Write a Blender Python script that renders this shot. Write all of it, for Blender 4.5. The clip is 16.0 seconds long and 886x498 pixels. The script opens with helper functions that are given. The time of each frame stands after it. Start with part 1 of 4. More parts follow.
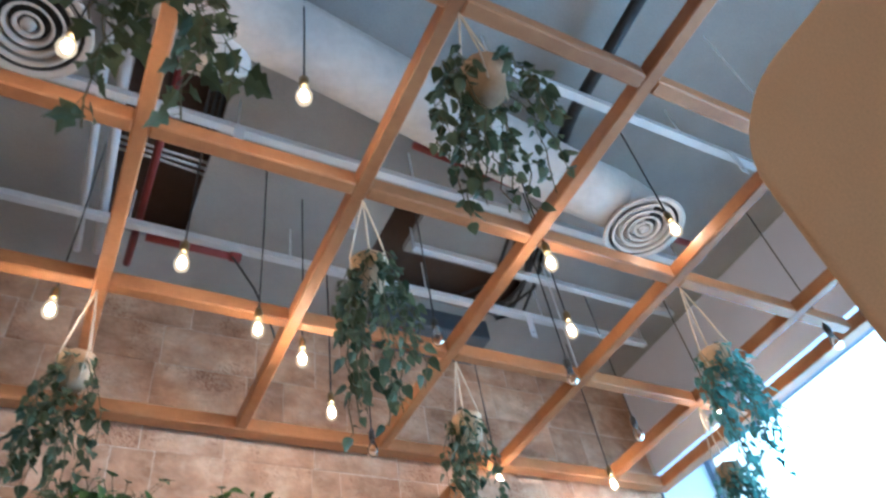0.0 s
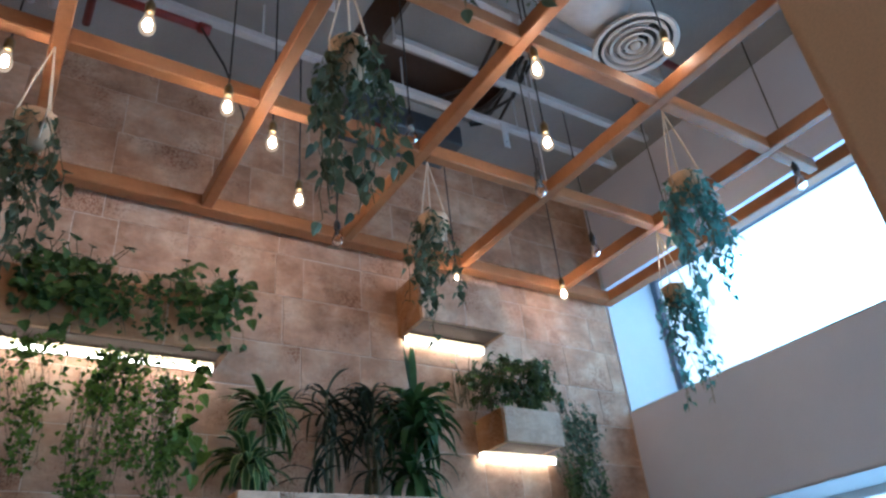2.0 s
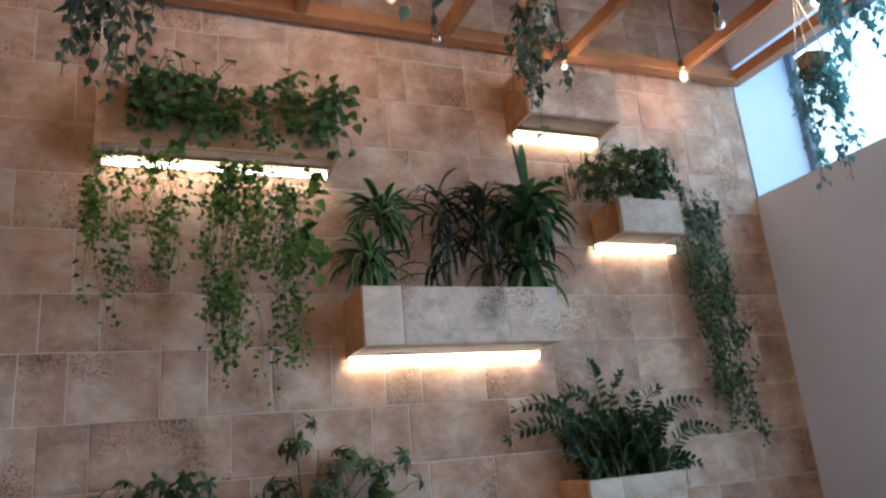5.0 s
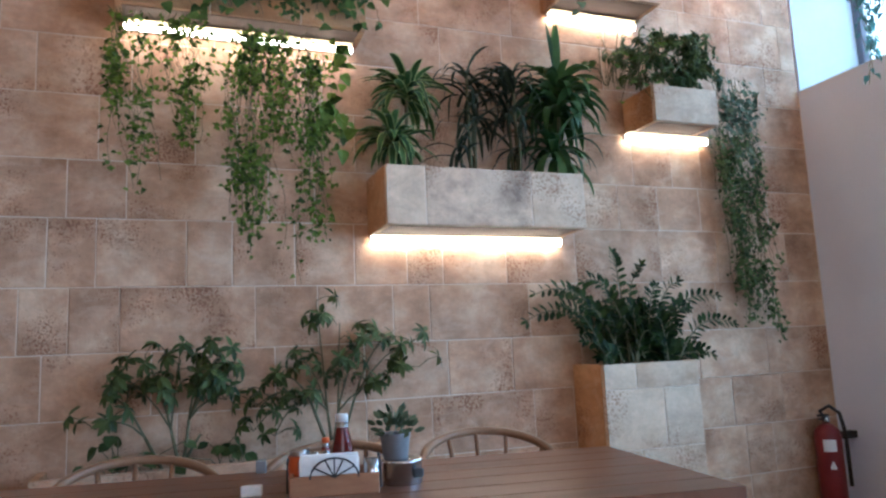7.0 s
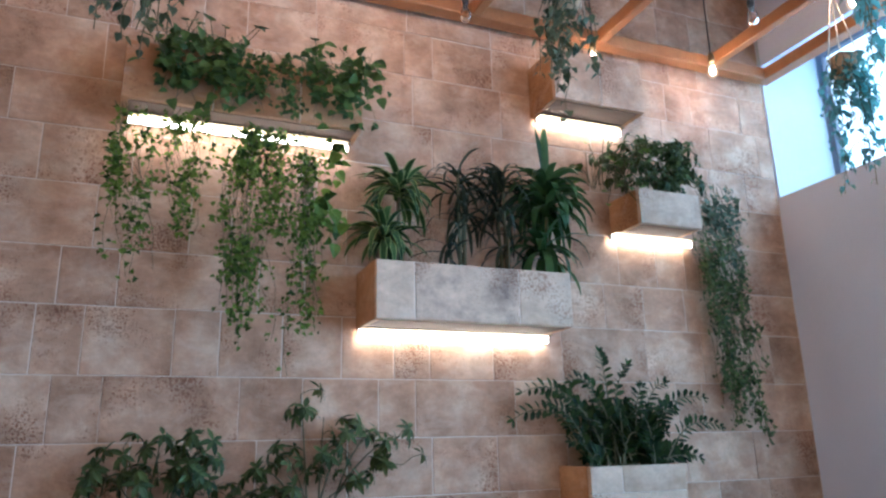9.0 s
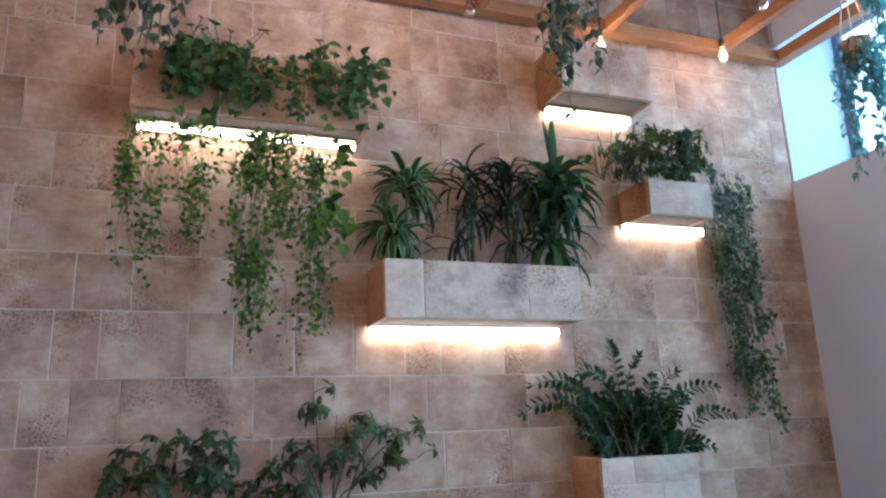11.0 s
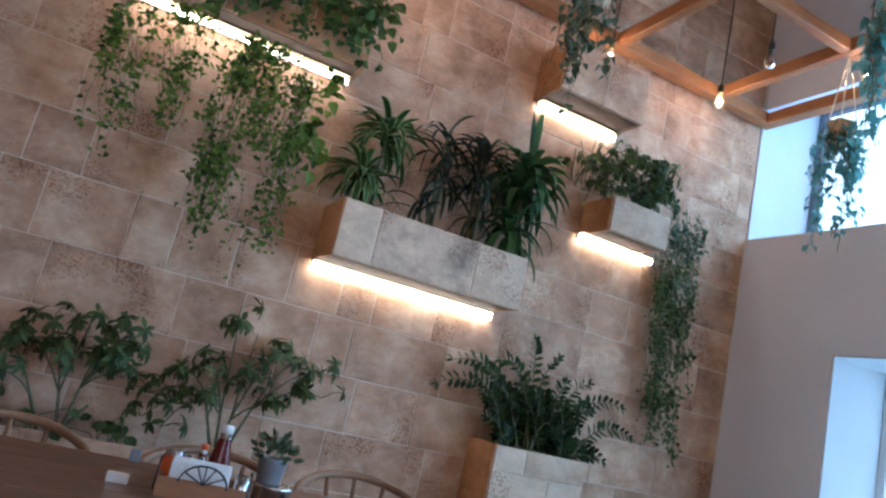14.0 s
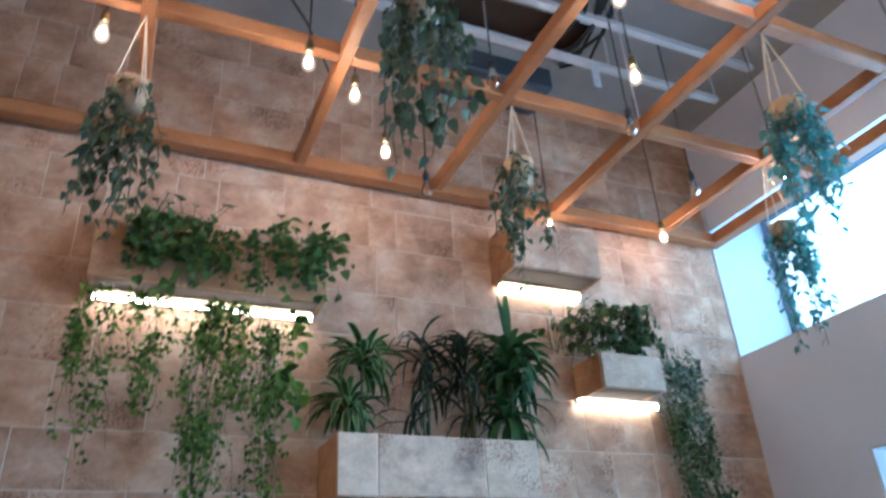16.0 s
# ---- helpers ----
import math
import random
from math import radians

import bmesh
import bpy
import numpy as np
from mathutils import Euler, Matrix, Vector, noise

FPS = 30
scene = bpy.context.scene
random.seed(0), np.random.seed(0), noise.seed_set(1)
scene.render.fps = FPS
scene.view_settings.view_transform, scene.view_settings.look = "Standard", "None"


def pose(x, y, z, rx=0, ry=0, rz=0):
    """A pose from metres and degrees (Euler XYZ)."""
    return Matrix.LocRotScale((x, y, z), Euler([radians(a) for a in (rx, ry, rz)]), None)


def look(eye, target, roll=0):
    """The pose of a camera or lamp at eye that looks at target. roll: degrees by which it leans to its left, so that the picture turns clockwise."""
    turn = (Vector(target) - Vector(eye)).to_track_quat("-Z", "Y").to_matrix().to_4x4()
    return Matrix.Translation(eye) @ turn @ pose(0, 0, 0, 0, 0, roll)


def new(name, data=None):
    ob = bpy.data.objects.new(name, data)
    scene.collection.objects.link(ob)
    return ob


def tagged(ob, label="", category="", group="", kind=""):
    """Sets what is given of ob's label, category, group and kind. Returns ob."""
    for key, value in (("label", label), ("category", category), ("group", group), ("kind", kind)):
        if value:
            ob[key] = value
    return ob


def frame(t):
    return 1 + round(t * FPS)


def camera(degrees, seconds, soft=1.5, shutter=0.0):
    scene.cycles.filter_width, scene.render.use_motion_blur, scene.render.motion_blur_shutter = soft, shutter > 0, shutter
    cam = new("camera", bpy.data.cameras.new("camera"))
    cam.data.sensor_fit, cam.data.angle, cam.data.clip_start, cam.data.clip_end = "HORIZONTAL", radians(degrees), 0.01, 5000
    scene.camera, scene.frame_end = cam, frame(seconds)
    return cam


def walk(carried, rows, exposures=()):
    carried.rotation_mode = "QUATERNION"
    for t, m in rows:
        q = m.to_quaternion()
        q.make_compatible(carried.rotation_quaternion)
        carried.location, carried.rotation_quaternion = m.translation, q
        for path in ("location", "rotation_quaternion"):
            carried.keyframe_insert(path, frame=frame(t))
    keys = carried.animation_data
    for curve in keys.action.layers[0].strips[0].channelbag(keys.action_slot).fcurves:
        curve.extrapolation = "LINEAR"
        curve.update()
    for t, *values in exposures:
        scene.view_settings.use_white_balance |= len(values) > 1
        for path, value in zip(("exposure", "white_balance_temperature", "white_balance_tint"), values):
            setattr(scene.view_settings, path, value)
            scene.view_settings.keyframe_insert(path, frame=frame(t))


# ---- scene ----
cam = camera(63.4, 16.0, soft=2.4, shutter=0.4)
PATH = [
    (0, (-1.998, -3.598, 1.197), (-1.203, -2.458, 2.635), -11.8),
    (0.5, (-1.988, -3.589, 1.232), (-1.052, -2.392, 2.532), -11.9),
    (1, (-1.998, -3.572, 1.195), (-0.972, -2.318, 2.367), -9.7),
    (1.5, (-1.986, -3.562, 1.198), (-0.976, -2.225, 2.289), -7.5),
    (2, (-1.997, -3.534, 1.198), (-1.005, -2.125, 2.214), -6.1),
    (2.5, (-1.993, -3.536, 1.186), (-1.056, -2.056, 2.151), -6.2),
    (3, (-1.985, -3.550, 1.197), (-1.058, -1.984, 2.026), -6.1),
    (3.5, (-1.970, -3.504, 1.191), (-1.104, -1.862, 1.934), -5.3),
    (6, (-1.899, -3.457, 1.137), (-1.166, -1.642, 1.546), -4.1),
    (6.5, (-1.902, -3.441, 1.116), (-1.190, -1.600, 1.439), -2.9),
    (7, (-1.904, -3.430, 1.100), (-1.194, -1.582, 1.386), -2.6),
    (7.5, (-1.898, -3.426, 1.097), (-1.186, -1.576, 1.358), -2.2),
    (8, (-1.903, -3.440, 1.119), (-1.174, -1.608, 1.454), -1.2),
    (8.5, (-1.913, -3.457, 1.136), (-1.188, -1.641, 1.557), -1.2),
    (9, (-1.920, -3.470, 1.124), (-1.191, -1.684, 1.651), -1.3),
    (11.5, (-1.863, -3.542, 1.210), (-1.189, -1.714, 1.662), -2.1),
    (12, (-1.855, -3.538, 1.155), (-0.986, -1.782, 1.559), -2.2),
    (12.5, (-1.844, -3.529, 1.141), (-0.949, -1.781, 1.521), -3.9),
    (13, (-1.840, -3.532, 1.126), (-0.942, -1.778, 1.470), -2.2),
    (13.5, (-1.862, -3.546, 1.106), (-1.011, -1.766, 1.436), 6.6),
    (14, (-1.903, -3.538, 1.134), (-1.086, -1.760, 1.549), 13.0),
    (14.5, (-1.907, -3.525, 1.139), (-1.139, -1.727, 1.561), 12.8),
    (15, (-1.902, -3.505, 1.155), (-1.142, -1.709, 1.597), 9.1),
    (15.5, (-1.896, -3.510, 1.148), (-1.192, -1.783, 1.871), 3.0),
    (16, (-1.892, -3.550, 1.153), (-1.144, -1.946, 2.085), -3.4),]
walk(cam, [(t, look(eye, target, roll)) for t, eye, target, roll in PATH],
     exposures=[(0, 0.45, 4650, 0), (0.5, 0.08, 4600, 0), (1.0, -0.14, 4480, -2), (1.5, -0.28, 4600, 2), (2.5, -0.38, 4750, 6), (3.5, -0.46, 5150, 9),
                (6.0, 0.14, 5000, 9), (7.0, 0.27, 4960, 9), (9.0, 0.28, 4740, 9), (11.5, 0.12, 4650, 9), (12.5, -0.13, 4540, 8), (13.0, -0.14, 4640, 8),
                (14.5, 0.07, 4940, 9), (15.5, 0.24, 4750, 8), (16.0, 0.22, 4500, 3)])

# ---- light ----
world = bpy.data.worlds.new("sky")
scene.world = world
world.use_nodes = True
wn = world.node_tree
sky = wn.nodes.new("ShaderNodeTexSky")
sky.sky_type = "NISHITA"
sky.sun_disc = False
sky.sun_elevation = radians(50)
sky.sun_rotation = radians(200)
wn.nodes["Background"].inputs["Strength"].default_value = 0.15
wn.links.new(sky.outputs["Color"], wn.nodes["Background"].inputs["Color"])


def area_lamp(name, eye, target, sx, sy, watts, colour):
    data = bpy.data.lights.new(name, "AREA")
    data.shape, data.size, data.size_y, data.energy, data.color = "RECTANGLE", sx, sy, watts, colour
    ob = new(name, data)
    ob.matrix_world = look(eye, target)
    return ob


DAY = (0.46, 0.79, 1.0)
area_lamp("sky_light_high_window", (2.66, -1.75, 3.33), (0.0, -1.75, 3.0), 2.3, 1.1, 56, DAY)
area_lamp("sky_light_low_window", (2.66, -2.3, 1.25), (0.0, -2.3, 1.2), 1.8, 1.25, 46, DAY)
area_lamp("sky_light_side_window", (2.66, -5.2, 1.9), (0.0, -4.0, 1.8), 2.9, 2.5, 158, (0.60, 0.81, 1.0))
# Added warm fill from behind the camera; no such source is seen.
area_lamp("added_south_fill", (-2.5, -7.05, 1.8), (-2.5, 0.0, 1.9), 2.9, 2.2, 33, (1.0, 0.70, 0.44))

# ---- materials ----


def material(name, colours, scale=4.0, rough=0.7, bump=0.2, fine=60.0, metal=0.0, vary=0.0, stretch=(1, 1, 1)):
    """Noise between colours at two scales with fine relief; vary: brightness from object to object."""
    m = bpy.data.materials.new(name)
    m.use_nodes = True
    t = m.node_tree
    p = t.nodes["Principled BSDF"]
    geo = t.nodes.new("ShaderNodeNewGeometry")
    mp = t.nodes.new("ShaderNodeMapping")
    mp.inputs["Scale"].default_value = stretch
    info = t.nodes.new("ShaderNodeObjectInfo")
    shift = t.nodes.new("ShaderNodeMath")
    shift.operation = "MULTIPLY"
    shift.inputs[1].default_value = 37.0 if vary else 0.0
    t.links.new(info.outputs["Random"], shift.inputs[0])
    add = t.nodes.new("ShaderNodeVectorMath")
    t.links.new(geo.outputs["Position"], add.inputs[0])
    t.links.new(shift.outputs[0], add.inputs[1])
    t.links.new(add.outputs[0], mp.inputs["Vector"])
    n1 = t.nodes.new("ShaderNodeTexNoise")
    n1.inputs["Scale"].default_value = scale
    n1.inputs["Detail"].default_value = 6
    n1.inputs["Roughness"].default_value = 0.62
    t.links.new(mp.outputs[0], n1.inputs["Vector"])
    ramp = t.nodes.new("ShaderNodeValToRGB")
    els = ramp.color_ramp.elements
    while len(els) < len(colours):
        els.new(0.5)
    for k, c in enumerate(colours):
        els[k].position = 0.3 + 0.4 * k / max(1, len(colours) - 1)
        els[k].color = (*c, 1)
    t.links.new(n1.outputs["Fac"], ramp.inputs["Fac"])
    n2 = t.nodes.new("ShaderNodeTexNoise")
    n2.inputs["Scale"].default_value = fine
    n2.inputs["Detail"].default_value = 4
    t.links.new(mp.outputs[0], n2.inputs["Vector"])
    hsv = t.nodes.new("ShaderNodeHueSaturation")
    mr = t.nodes.new("ShaderNodeMapRange")
    mr.inputs["To Min"].default_value, mr.inputs["To Max"].default_value = 0.85, 1.15
    t.links.new(n2.outputs["Fac"], mr.inputs["Value"])
    if vary:
        mr2 = t.nodes.new("ShaderNodeMapRange")
        mr2.inputs["To Min"].default_value, mr2.inputs["To Max"].default_value = 1 - vary, 1 + vary
        t.links.new(info.outputs["Random"], mr2.inputs["Value"])
        mul = t.nodes.new("ShaderNodeMath")
        mul.operation = "MULTIPLY"
        t.links.new(mr.outputs[0], mul.inputs[0])
        t.links.new(mr2.outputs[0], mul.inputs[1])
        t.links.new(mul.outputs[0], hsv.inputs["Value"])
    else:
        t.links.new(mr.outputs[0], hsv.inputs["Value"])
    t.links.new(ramp.outputs["Color"], hsv.inputs["Color"])
    t.links.new(hsv.outputs["Color"], p.inputs["Base Color"])
    p.inputs["Roughness"].default_value = rough
    p.inputs["Metallic"].default_value = metal
    if bump:
        b = t.nodes.new("ShaderNodeBump")
        b.inputs["Strength"].default_value = bump
        b.inputs["Distance"].default_value = 0.004
        t.links.new(n2.outputs["Fac"], b.inputs["Height"])
        t.links.new(b.outputs["Normal"], p.inputs["Normal"])
    return m


def stone_material(name, colours, vary):
    """Travertine: clouded colour, darker veins along the bed, pits with relief."""
    m = material(name, colours, scale=3.5, rough=0.72, bump=0, fine=45, vary=vary)
    t = m.node_tree
    p = t.nodes["Principled BSDF"]
    mp = next(n for n in t.nodes if n.type == "MAPPING")
    base = p.inputs["Base Color"].links[0].from_socket
    pit = t.nodes.new("ShaderNodeTexNoise")
    pit.inputs["Scale"].default_value = 95
    pit.inputs["Detail"].default_value = 3
    zone = t.nodes.new("ShaderNodeTexNoise")
    zone.inputs["Scale"].default_value = 3.2
    zone.inputs["Detail"].default_value = 2
    t.links.new(mp.outputs[0], pit.inputs["Vector"])
    t.links.new(mp.outputs[0], zone.inputs["Vector"])
    prod = t.nodes.new("ShaderNodeMath")
    prod.operation = "MULTIPLY"
    t.links.new(pit.outputs["Fac"], prod.inputs[0])
    t.links.new(zone.outputs["Fac"], prod.inputs[1])
    bed = t.nodes.new("ShaderNodeMapping")
    bed.inputs["Scale"].default_value = (1.0, 1.0, 1.8)
    bed.inputs["Rotation"].default_value = (0.0, 0.5, 0.0)
    t.links.new(mp.outputs[0], bed.inputs["Vector"])
    vein = t.nodes.new("ShaderNodeTexNoise")
    vein.inputs["Scale"].default_value = 4.5
    vein.inputs["Detail"].default_value = 7
    vein.inputs["Roughness"].default_value = 0.7
    vein.inputs["Distortion"].default_value = 0.6
    t.links.new(bed.outputs[0], vein.inputs["Vector"])
    vr = t.nodes.new("ShaderNodeMapRange")
    vr.inputs["From Min"].default_value, vr.inputs["From Max"].default_value = 0.3, 0.7
    vr.inputs["To Min"].default_value, vr.inputs["To Max"].default_value = 0.80, 1.20
    t.links.new(vein.outputs["Fac"], vr.inputs["Value"])
    vh = t.nodes.new("ShaderNodeHueSaturation")
    t.links.new(base, vh.inputs["Color"])
    t.links.new(vr.outputs[0], vh.inputs["Value"])
    base = vh.outputs["Color"]
    cut = t.nodes.new("ShaderNodeMapRange")
    cut.inputs["From Min"].default_value, cut.inputs["From Max"].default_value = 0.31, 0.43
    t.links.new(prod.outputs[0], cut.inputs["Value"])
    mix = t.nodes.new("ShaderNodeMix")
    mix.data_type = "RGBA"
    mix.blend_type = "MULTIPLY"
    mix.inputs["B"].default_value = (0.56, 0.41, 0.33, 1)
    t.links.new(cut.outputs[0], mix.inputs["Factor"])
    smear = t.nodes.new("ShaderNodeTexNoise")
    smear.inputs["Scale"].default_value = 6.0
    smear.inputs["Detail"].default_value = 8
    smear.inputs["Roughness"].default_value = 0.66
    smear.inputs["Distortion"].default_value = 1.1
    t.links.new(bed.outputs[0], smear.inputs["Vector"])
    sr = t.nodes.new("ShaderNodeMapRange")
    sr.inputs["From Min"].default_value, sr.inputs["From Max"].default_value = 0.50, 0.70
    sr.inputs["To Max"].default_value = 0.34
    t.links.new(smear.outputs["Fac"], sr.inputs["Value"])
    pale = t.nodes.new("ShaderNodeMix")
    pale.data_type = "RGBA"
    pale.inputs["B"].default_value = (0.68, 0.51, 0.38, 1)
    t.links.new(sr.outputs[0], pale.inputs["Factor"])
    t.links.new(base, pale.inputs["A"])
    t.links.new(pale.outputs["Result"], mix.inputs["A"])
    t.links.new(mix.outputs["Result"], p.inputs["Base Color"])
    height = t.nodes.new("ShaderNodeMath")
    height.operation = "MULTIPLY_ADD"
    height.inputs[1].default_value = -1.0
    height.inputs[2].default_value = 1.0
    t.links.new(cut.outputs[0], height.inputs[0])
    rough_add = t.nodes.new("ShaderNodeMath")
    rough_add.operation = "MULTIPLY_ADD"
    rough_add.inputs[1].default_value = 0.35
    t.links.new(pit.outputs["Fac"], rough_add.inputs[0])
    t.links.new(height.outputs[0], rough_add.inputs[2])
    b = t.nodes.new("ShaderNodeBump")
    b.inputs["Strength"].default_value = 0.8
    b.inputs["Distance"].default_value = 0.005
    t.links.new(rough_add.outputs[0], b.inputs["Height"])
    t.links.new(b.outputs["Normal"], p.inputs["Normal"])
    return m


def leaf_material(name, dark, light, rough=0.45, single=False, thin=0.3):
    """Each leaf its own green, slightly translucent."""
    m = bpy.data.materials.new(name)
    m.use_nodes = True
    t = m.node_tree
    p = t.nodes["Principled BSDF"]
    geo = t.nodes.new("ShaderNodeNewGeometry")
    ramp = t.nodes.new("ShaderNodeValToRGB")
    ramp.color_ramp.elements[0].color = (*dark, 1)
    ramp.color_ramp.elements[1].color = (*light, 1)
    if single:
        t.links.new(t.nodes.new("ShaderNodeObjectInfo").outputs["Random"], ramp.inputs["Fac"])
    else:
        t.links.new(geo.outputs["Random Per Island"], ramp.inputs["Fac"])
    n = t.nodes.new("ShaderNodeTexNoise")
    n.inputs["Scale"].default_value = 40
    t.links.new(geo.outputs["Position"], n.inputs["Vector"])
    hsv = t.nodes.new("ShaderNodeHueSaturation")
    mr = t.nodes.new("ShaderNodeMapRange")
    mr.inputs["To Min"].default_value, mr.inputs["To Max"].default_value = 0.7, 1.3
    t.links.new(n.outputs["Fac"], mr.inputs["Value"])
    t.links.new(mr.outputs[0], hsv.inputs["Value"])
    t.links.new(ramp.outputs["Color"], hsv.inputs["Color"])
    t.links.new(hsv.outputs["Color"], p.inputs["Base Color"])
    p.inputs["Roughness"].default_value = rough
    p.inputs["Specular IOR Level"].default_value = 0.18
    tr = t.nodes.new("ShaderNodeBsdfTranslucent")
    t.links.new(hsv.outputs["Color"], tr.inputs["Color"])
    mix = t.nodes.new("ShaderNodeMixShader")
    mix.inputs["Fac"].default_value = thin
    t.links.new(p.outputs[0], mix.inputs[1])
    t.links.new(tr.outputs[0], mix.inputs[2])
    t.links.new(mix.outputs[0], t.nodes["Material Output"].inputs["Surface"])
    return m


def glow(name, colour, strength):
    m = bpy.data.materials.new(name)
    m.use_nodes = True
    t = m.node_tree
    e = t.nodes.new("ShaderNodeEmission")
    e.inputs["Color"].default_value = (*colour, 1)
    e.inputs["Strength"].default_value = strength
    t.links.new(e.outputs[0], t.nodes["Material Output"].inputs["Surface"])
    return m


def glass(name, tint=(1, 1, 1), rough=0.02):
    m = bpy.data.materials.new(name)
    m.use_nodes = True
    p = m.node_tree.nodes["Principled BSDF"]
    p.inputs["Base Color"].default_value = (*tint, 1)
    p.inputs["Roughness"].default_value = rough
    p.inputs["Transmission Weight"].default_value = 1.0
    p.inputs["IOR"].default_value = 1.3
    return m


STONE = stone_material("travertine", [(0.29, 0.152, 0.080), (0.47, 0.28, 0.168), (0.62, 0.44, 0.30)], 0.10)
STONE_PALE = stone_material("pale_travertine", [(0.44, 0.30, 0.19), (0.56, 0.41, 0.285), (0.64, 0.50, 0.37)], 0.10)
STONE_STAIN = stone_material("stained_travertine", [(0.18, 0.13, 0.10), (0.55, 0.40, 0.28), (0.66, 0.51, 0.38)], 0.05)
STONE_RUST = stone_material("rust_streaked_travertine", [(0.20, 0.075, 0.038), (0.42, 0.24, 0.14), (0.58, 0.41, 0.28)], 0.05)
# Darker orange copy of the stone: warm shade painted on faces away from daylight.
STONE_SHADED = stone_material("warm_shaded_travertine", [(0.34, 0.155, 0.06), (0.43, 0.215, 0.09), (0.50, 0.275, 0.13)], 0.05)
# Dark brown puts the shade under the planters into their base colour.
SHADED_BASE = material("shaded_underside_brown", [(0.13, 0.075, 0.045), (0.20, 0.12, 0.075)], 4, 0.75, 0.2, 60, stretch=(1, 5, 1))
MORTAR = material("mortar", [(0.58, 0.46, 0.35), (0.70, 0.58, 0.46)], 9, 0.9, 0.5, 120)
# The bluish cast paints haze from the windows into the plaster colour.
PLASTER = material("haze_tinted_plaster", [(0.72, 0.73, 0.86), (0.78, 0.79, 0.92)], 1.6, 0.85, 0.12, 160)
REVEAL = material("white_reveal_paint", [(0.60, 0.62, 0.64), (0.66, 0.68, 0.70)], 2.0, 0.7, 0.08, 160)
TAN = material("tan_plaster", [(0.74, 0.53, 0.35), (0.80, 0.58, 0.39)], 1.2, 0.85, 0.1, 140)
CEIL = material("grey_ceiling_paint", [(0.25, 0.24, 0.225), (0.37, 0.355, 0.335)], 1.1, 0.9, 0.15, 90)
DARK = material("dark_brown_void", [(0.085, 0.055, 0.042), (0.13, 0.085, 0.064)], 2, 0.9, 0.1, 60)
BEAM = material("orange_stained_timber", [(0.25, 0.098, 0.032), (0.335, 0.142, 0.050), (0.395, 0.18, 0.068)], 3.0, 0.5, 0.2, 40, vary=0.1, stretch=(1, 1, 1))
WHITE_STEEL = material("white_painted_steel", [(0.50, 0.51, 0.53), (0.60, 0.61, 0.63)], 4, 0.45, 0.05, 90)
DUCT = material("pale_duct_wrap", [(0.46, 0.435, 0.41), (0.55, 0.52, 0.485)], 5, 0.7, 0.5, 25)
RED_PIPE = material("red_pipe_paint", [(0.15, 0.018, 0.018), (0.21, 0.03, 0.026)], 6, 0.45, 0.1, 80)
BLACK = material("black_rubber", [(0.012, 0.012, 0.012), (0.03, 0.03, 0.03)], 20, 0.55, 0.1, 90)
BRASS = material("aged_brass", [(0.16, 0.11, 0.05), (0.30, 0.22, 0.10)], 20, 0.4, 0.1, 90, metal=0.9)
ROPE = material("cream_cotton_rope", [(0.55, 0.45, 0.33), (0.72, 0.62, 0.48)], 60, 0.95, 0.6, 300)
POT = material("beige_clay_pot", [(0.46, 0.30, 0.17), (0.57, 0.40, 0.25)], 9, 0.8, 0.3, 80)
SOIL = material("dark_soil", [(0.02, 0.014, 0.01), (0.06, 0.04, 0.028)], 40, 0.95, 1.0, 160)
STEM = material("green_brown_stem", [(0.07, 0.075, 0.03), (0.14, 0.12, 0.06)], 25, 0.8, 0.3, 120)
TABLE_WOOD = material("walnut_brown_tabletop", [(0.11, 0.044, 0.024), (0.165, 0.072, 0.04), (0.215, 0.105, 0.06)], 2.2, 0.28, 0.08, 30, vary=0.12, stretch=(1, 9, 1))
CHAIR_WOOD = material("bentwood_brown", [(0.17, 0.085, 0.042), (0.27, 0.145, 0.075)], 5, 0.42, 0.1, 50)
CADDY_WOOD = material("light_oak_caddy", [(0.25, 0.105, 0.045), (0.34, 0.16, 0.075)], 6, 0.5, 0.15, 60, stretch=(1, 6, 6))
STEEL = material("brushed_steel", [(0.50, 0.50, 0.51), (0.62, 0.62, 0.62)], 12, 0.24, 0.05, 140, metal=1.0)
PAPER = material("white_paper", [(0.78, 0.77, 0.75), (0.84, 0.83, 0.81)], 12, 0.9, 0.2, 90)
EXT_RED = material("red_enamel", [(0.17, 0.014, 0.016), (0.22, 0.02, 0.022)], 6, 0.3, 0.02, 90)
# Tan for the unseen walls, chosen to bounce warm fill into the room.
BOUNCE_WALL = material("warm_bounce_plaster", [(0.44, 0.27, 0.15), (0.52, 0.33, 0.19)], 1.3, 0.85, 0.1, 140)
# Brown of the unseen floor adds to that warm bounce.
FLOOR_MAT = material("brown_floor_tile", [(0.20, 0.13, 0.085), (0.28, 0.19, 0.125)], 1.5, 0.4, 0.1, 70)
ALU = material("white_window_frame", [(0.70, 0.71, 0.72), (0.78, 0.79, 0.80)], 4, 0.4, 0.02, 90)
# Dark slate colour paints the frame's silhouette against the daylight.
SILHOUETTE_FRAME = material("silhouette_window_frame", [(0.10, 0.12, 0.16), (0.15, 0.175, 0.22)], 4, 0.45, 0.02, 90)
SAUCE = material("dark_red_sauce", [(0.10, 0.008, 0.006), (0.14, 0.012, 0.01)], 8, 0.12, 0.0, 60)
ORANGE = material("orange_plastic", [(0.60, 0.10, 0.02), (0.68, 0.14, 0.03)], 8, 0.35, 0.0, 60)
GREY_POT = material("grey_zinc_pot", [(0.14, 0.14, 0.15), (0.22, 0.22, 0.23)], 14, 0.5, 0.2, 90)
LED = glow("warm_led", (1.0, 0.77, 0.50), 27.0)
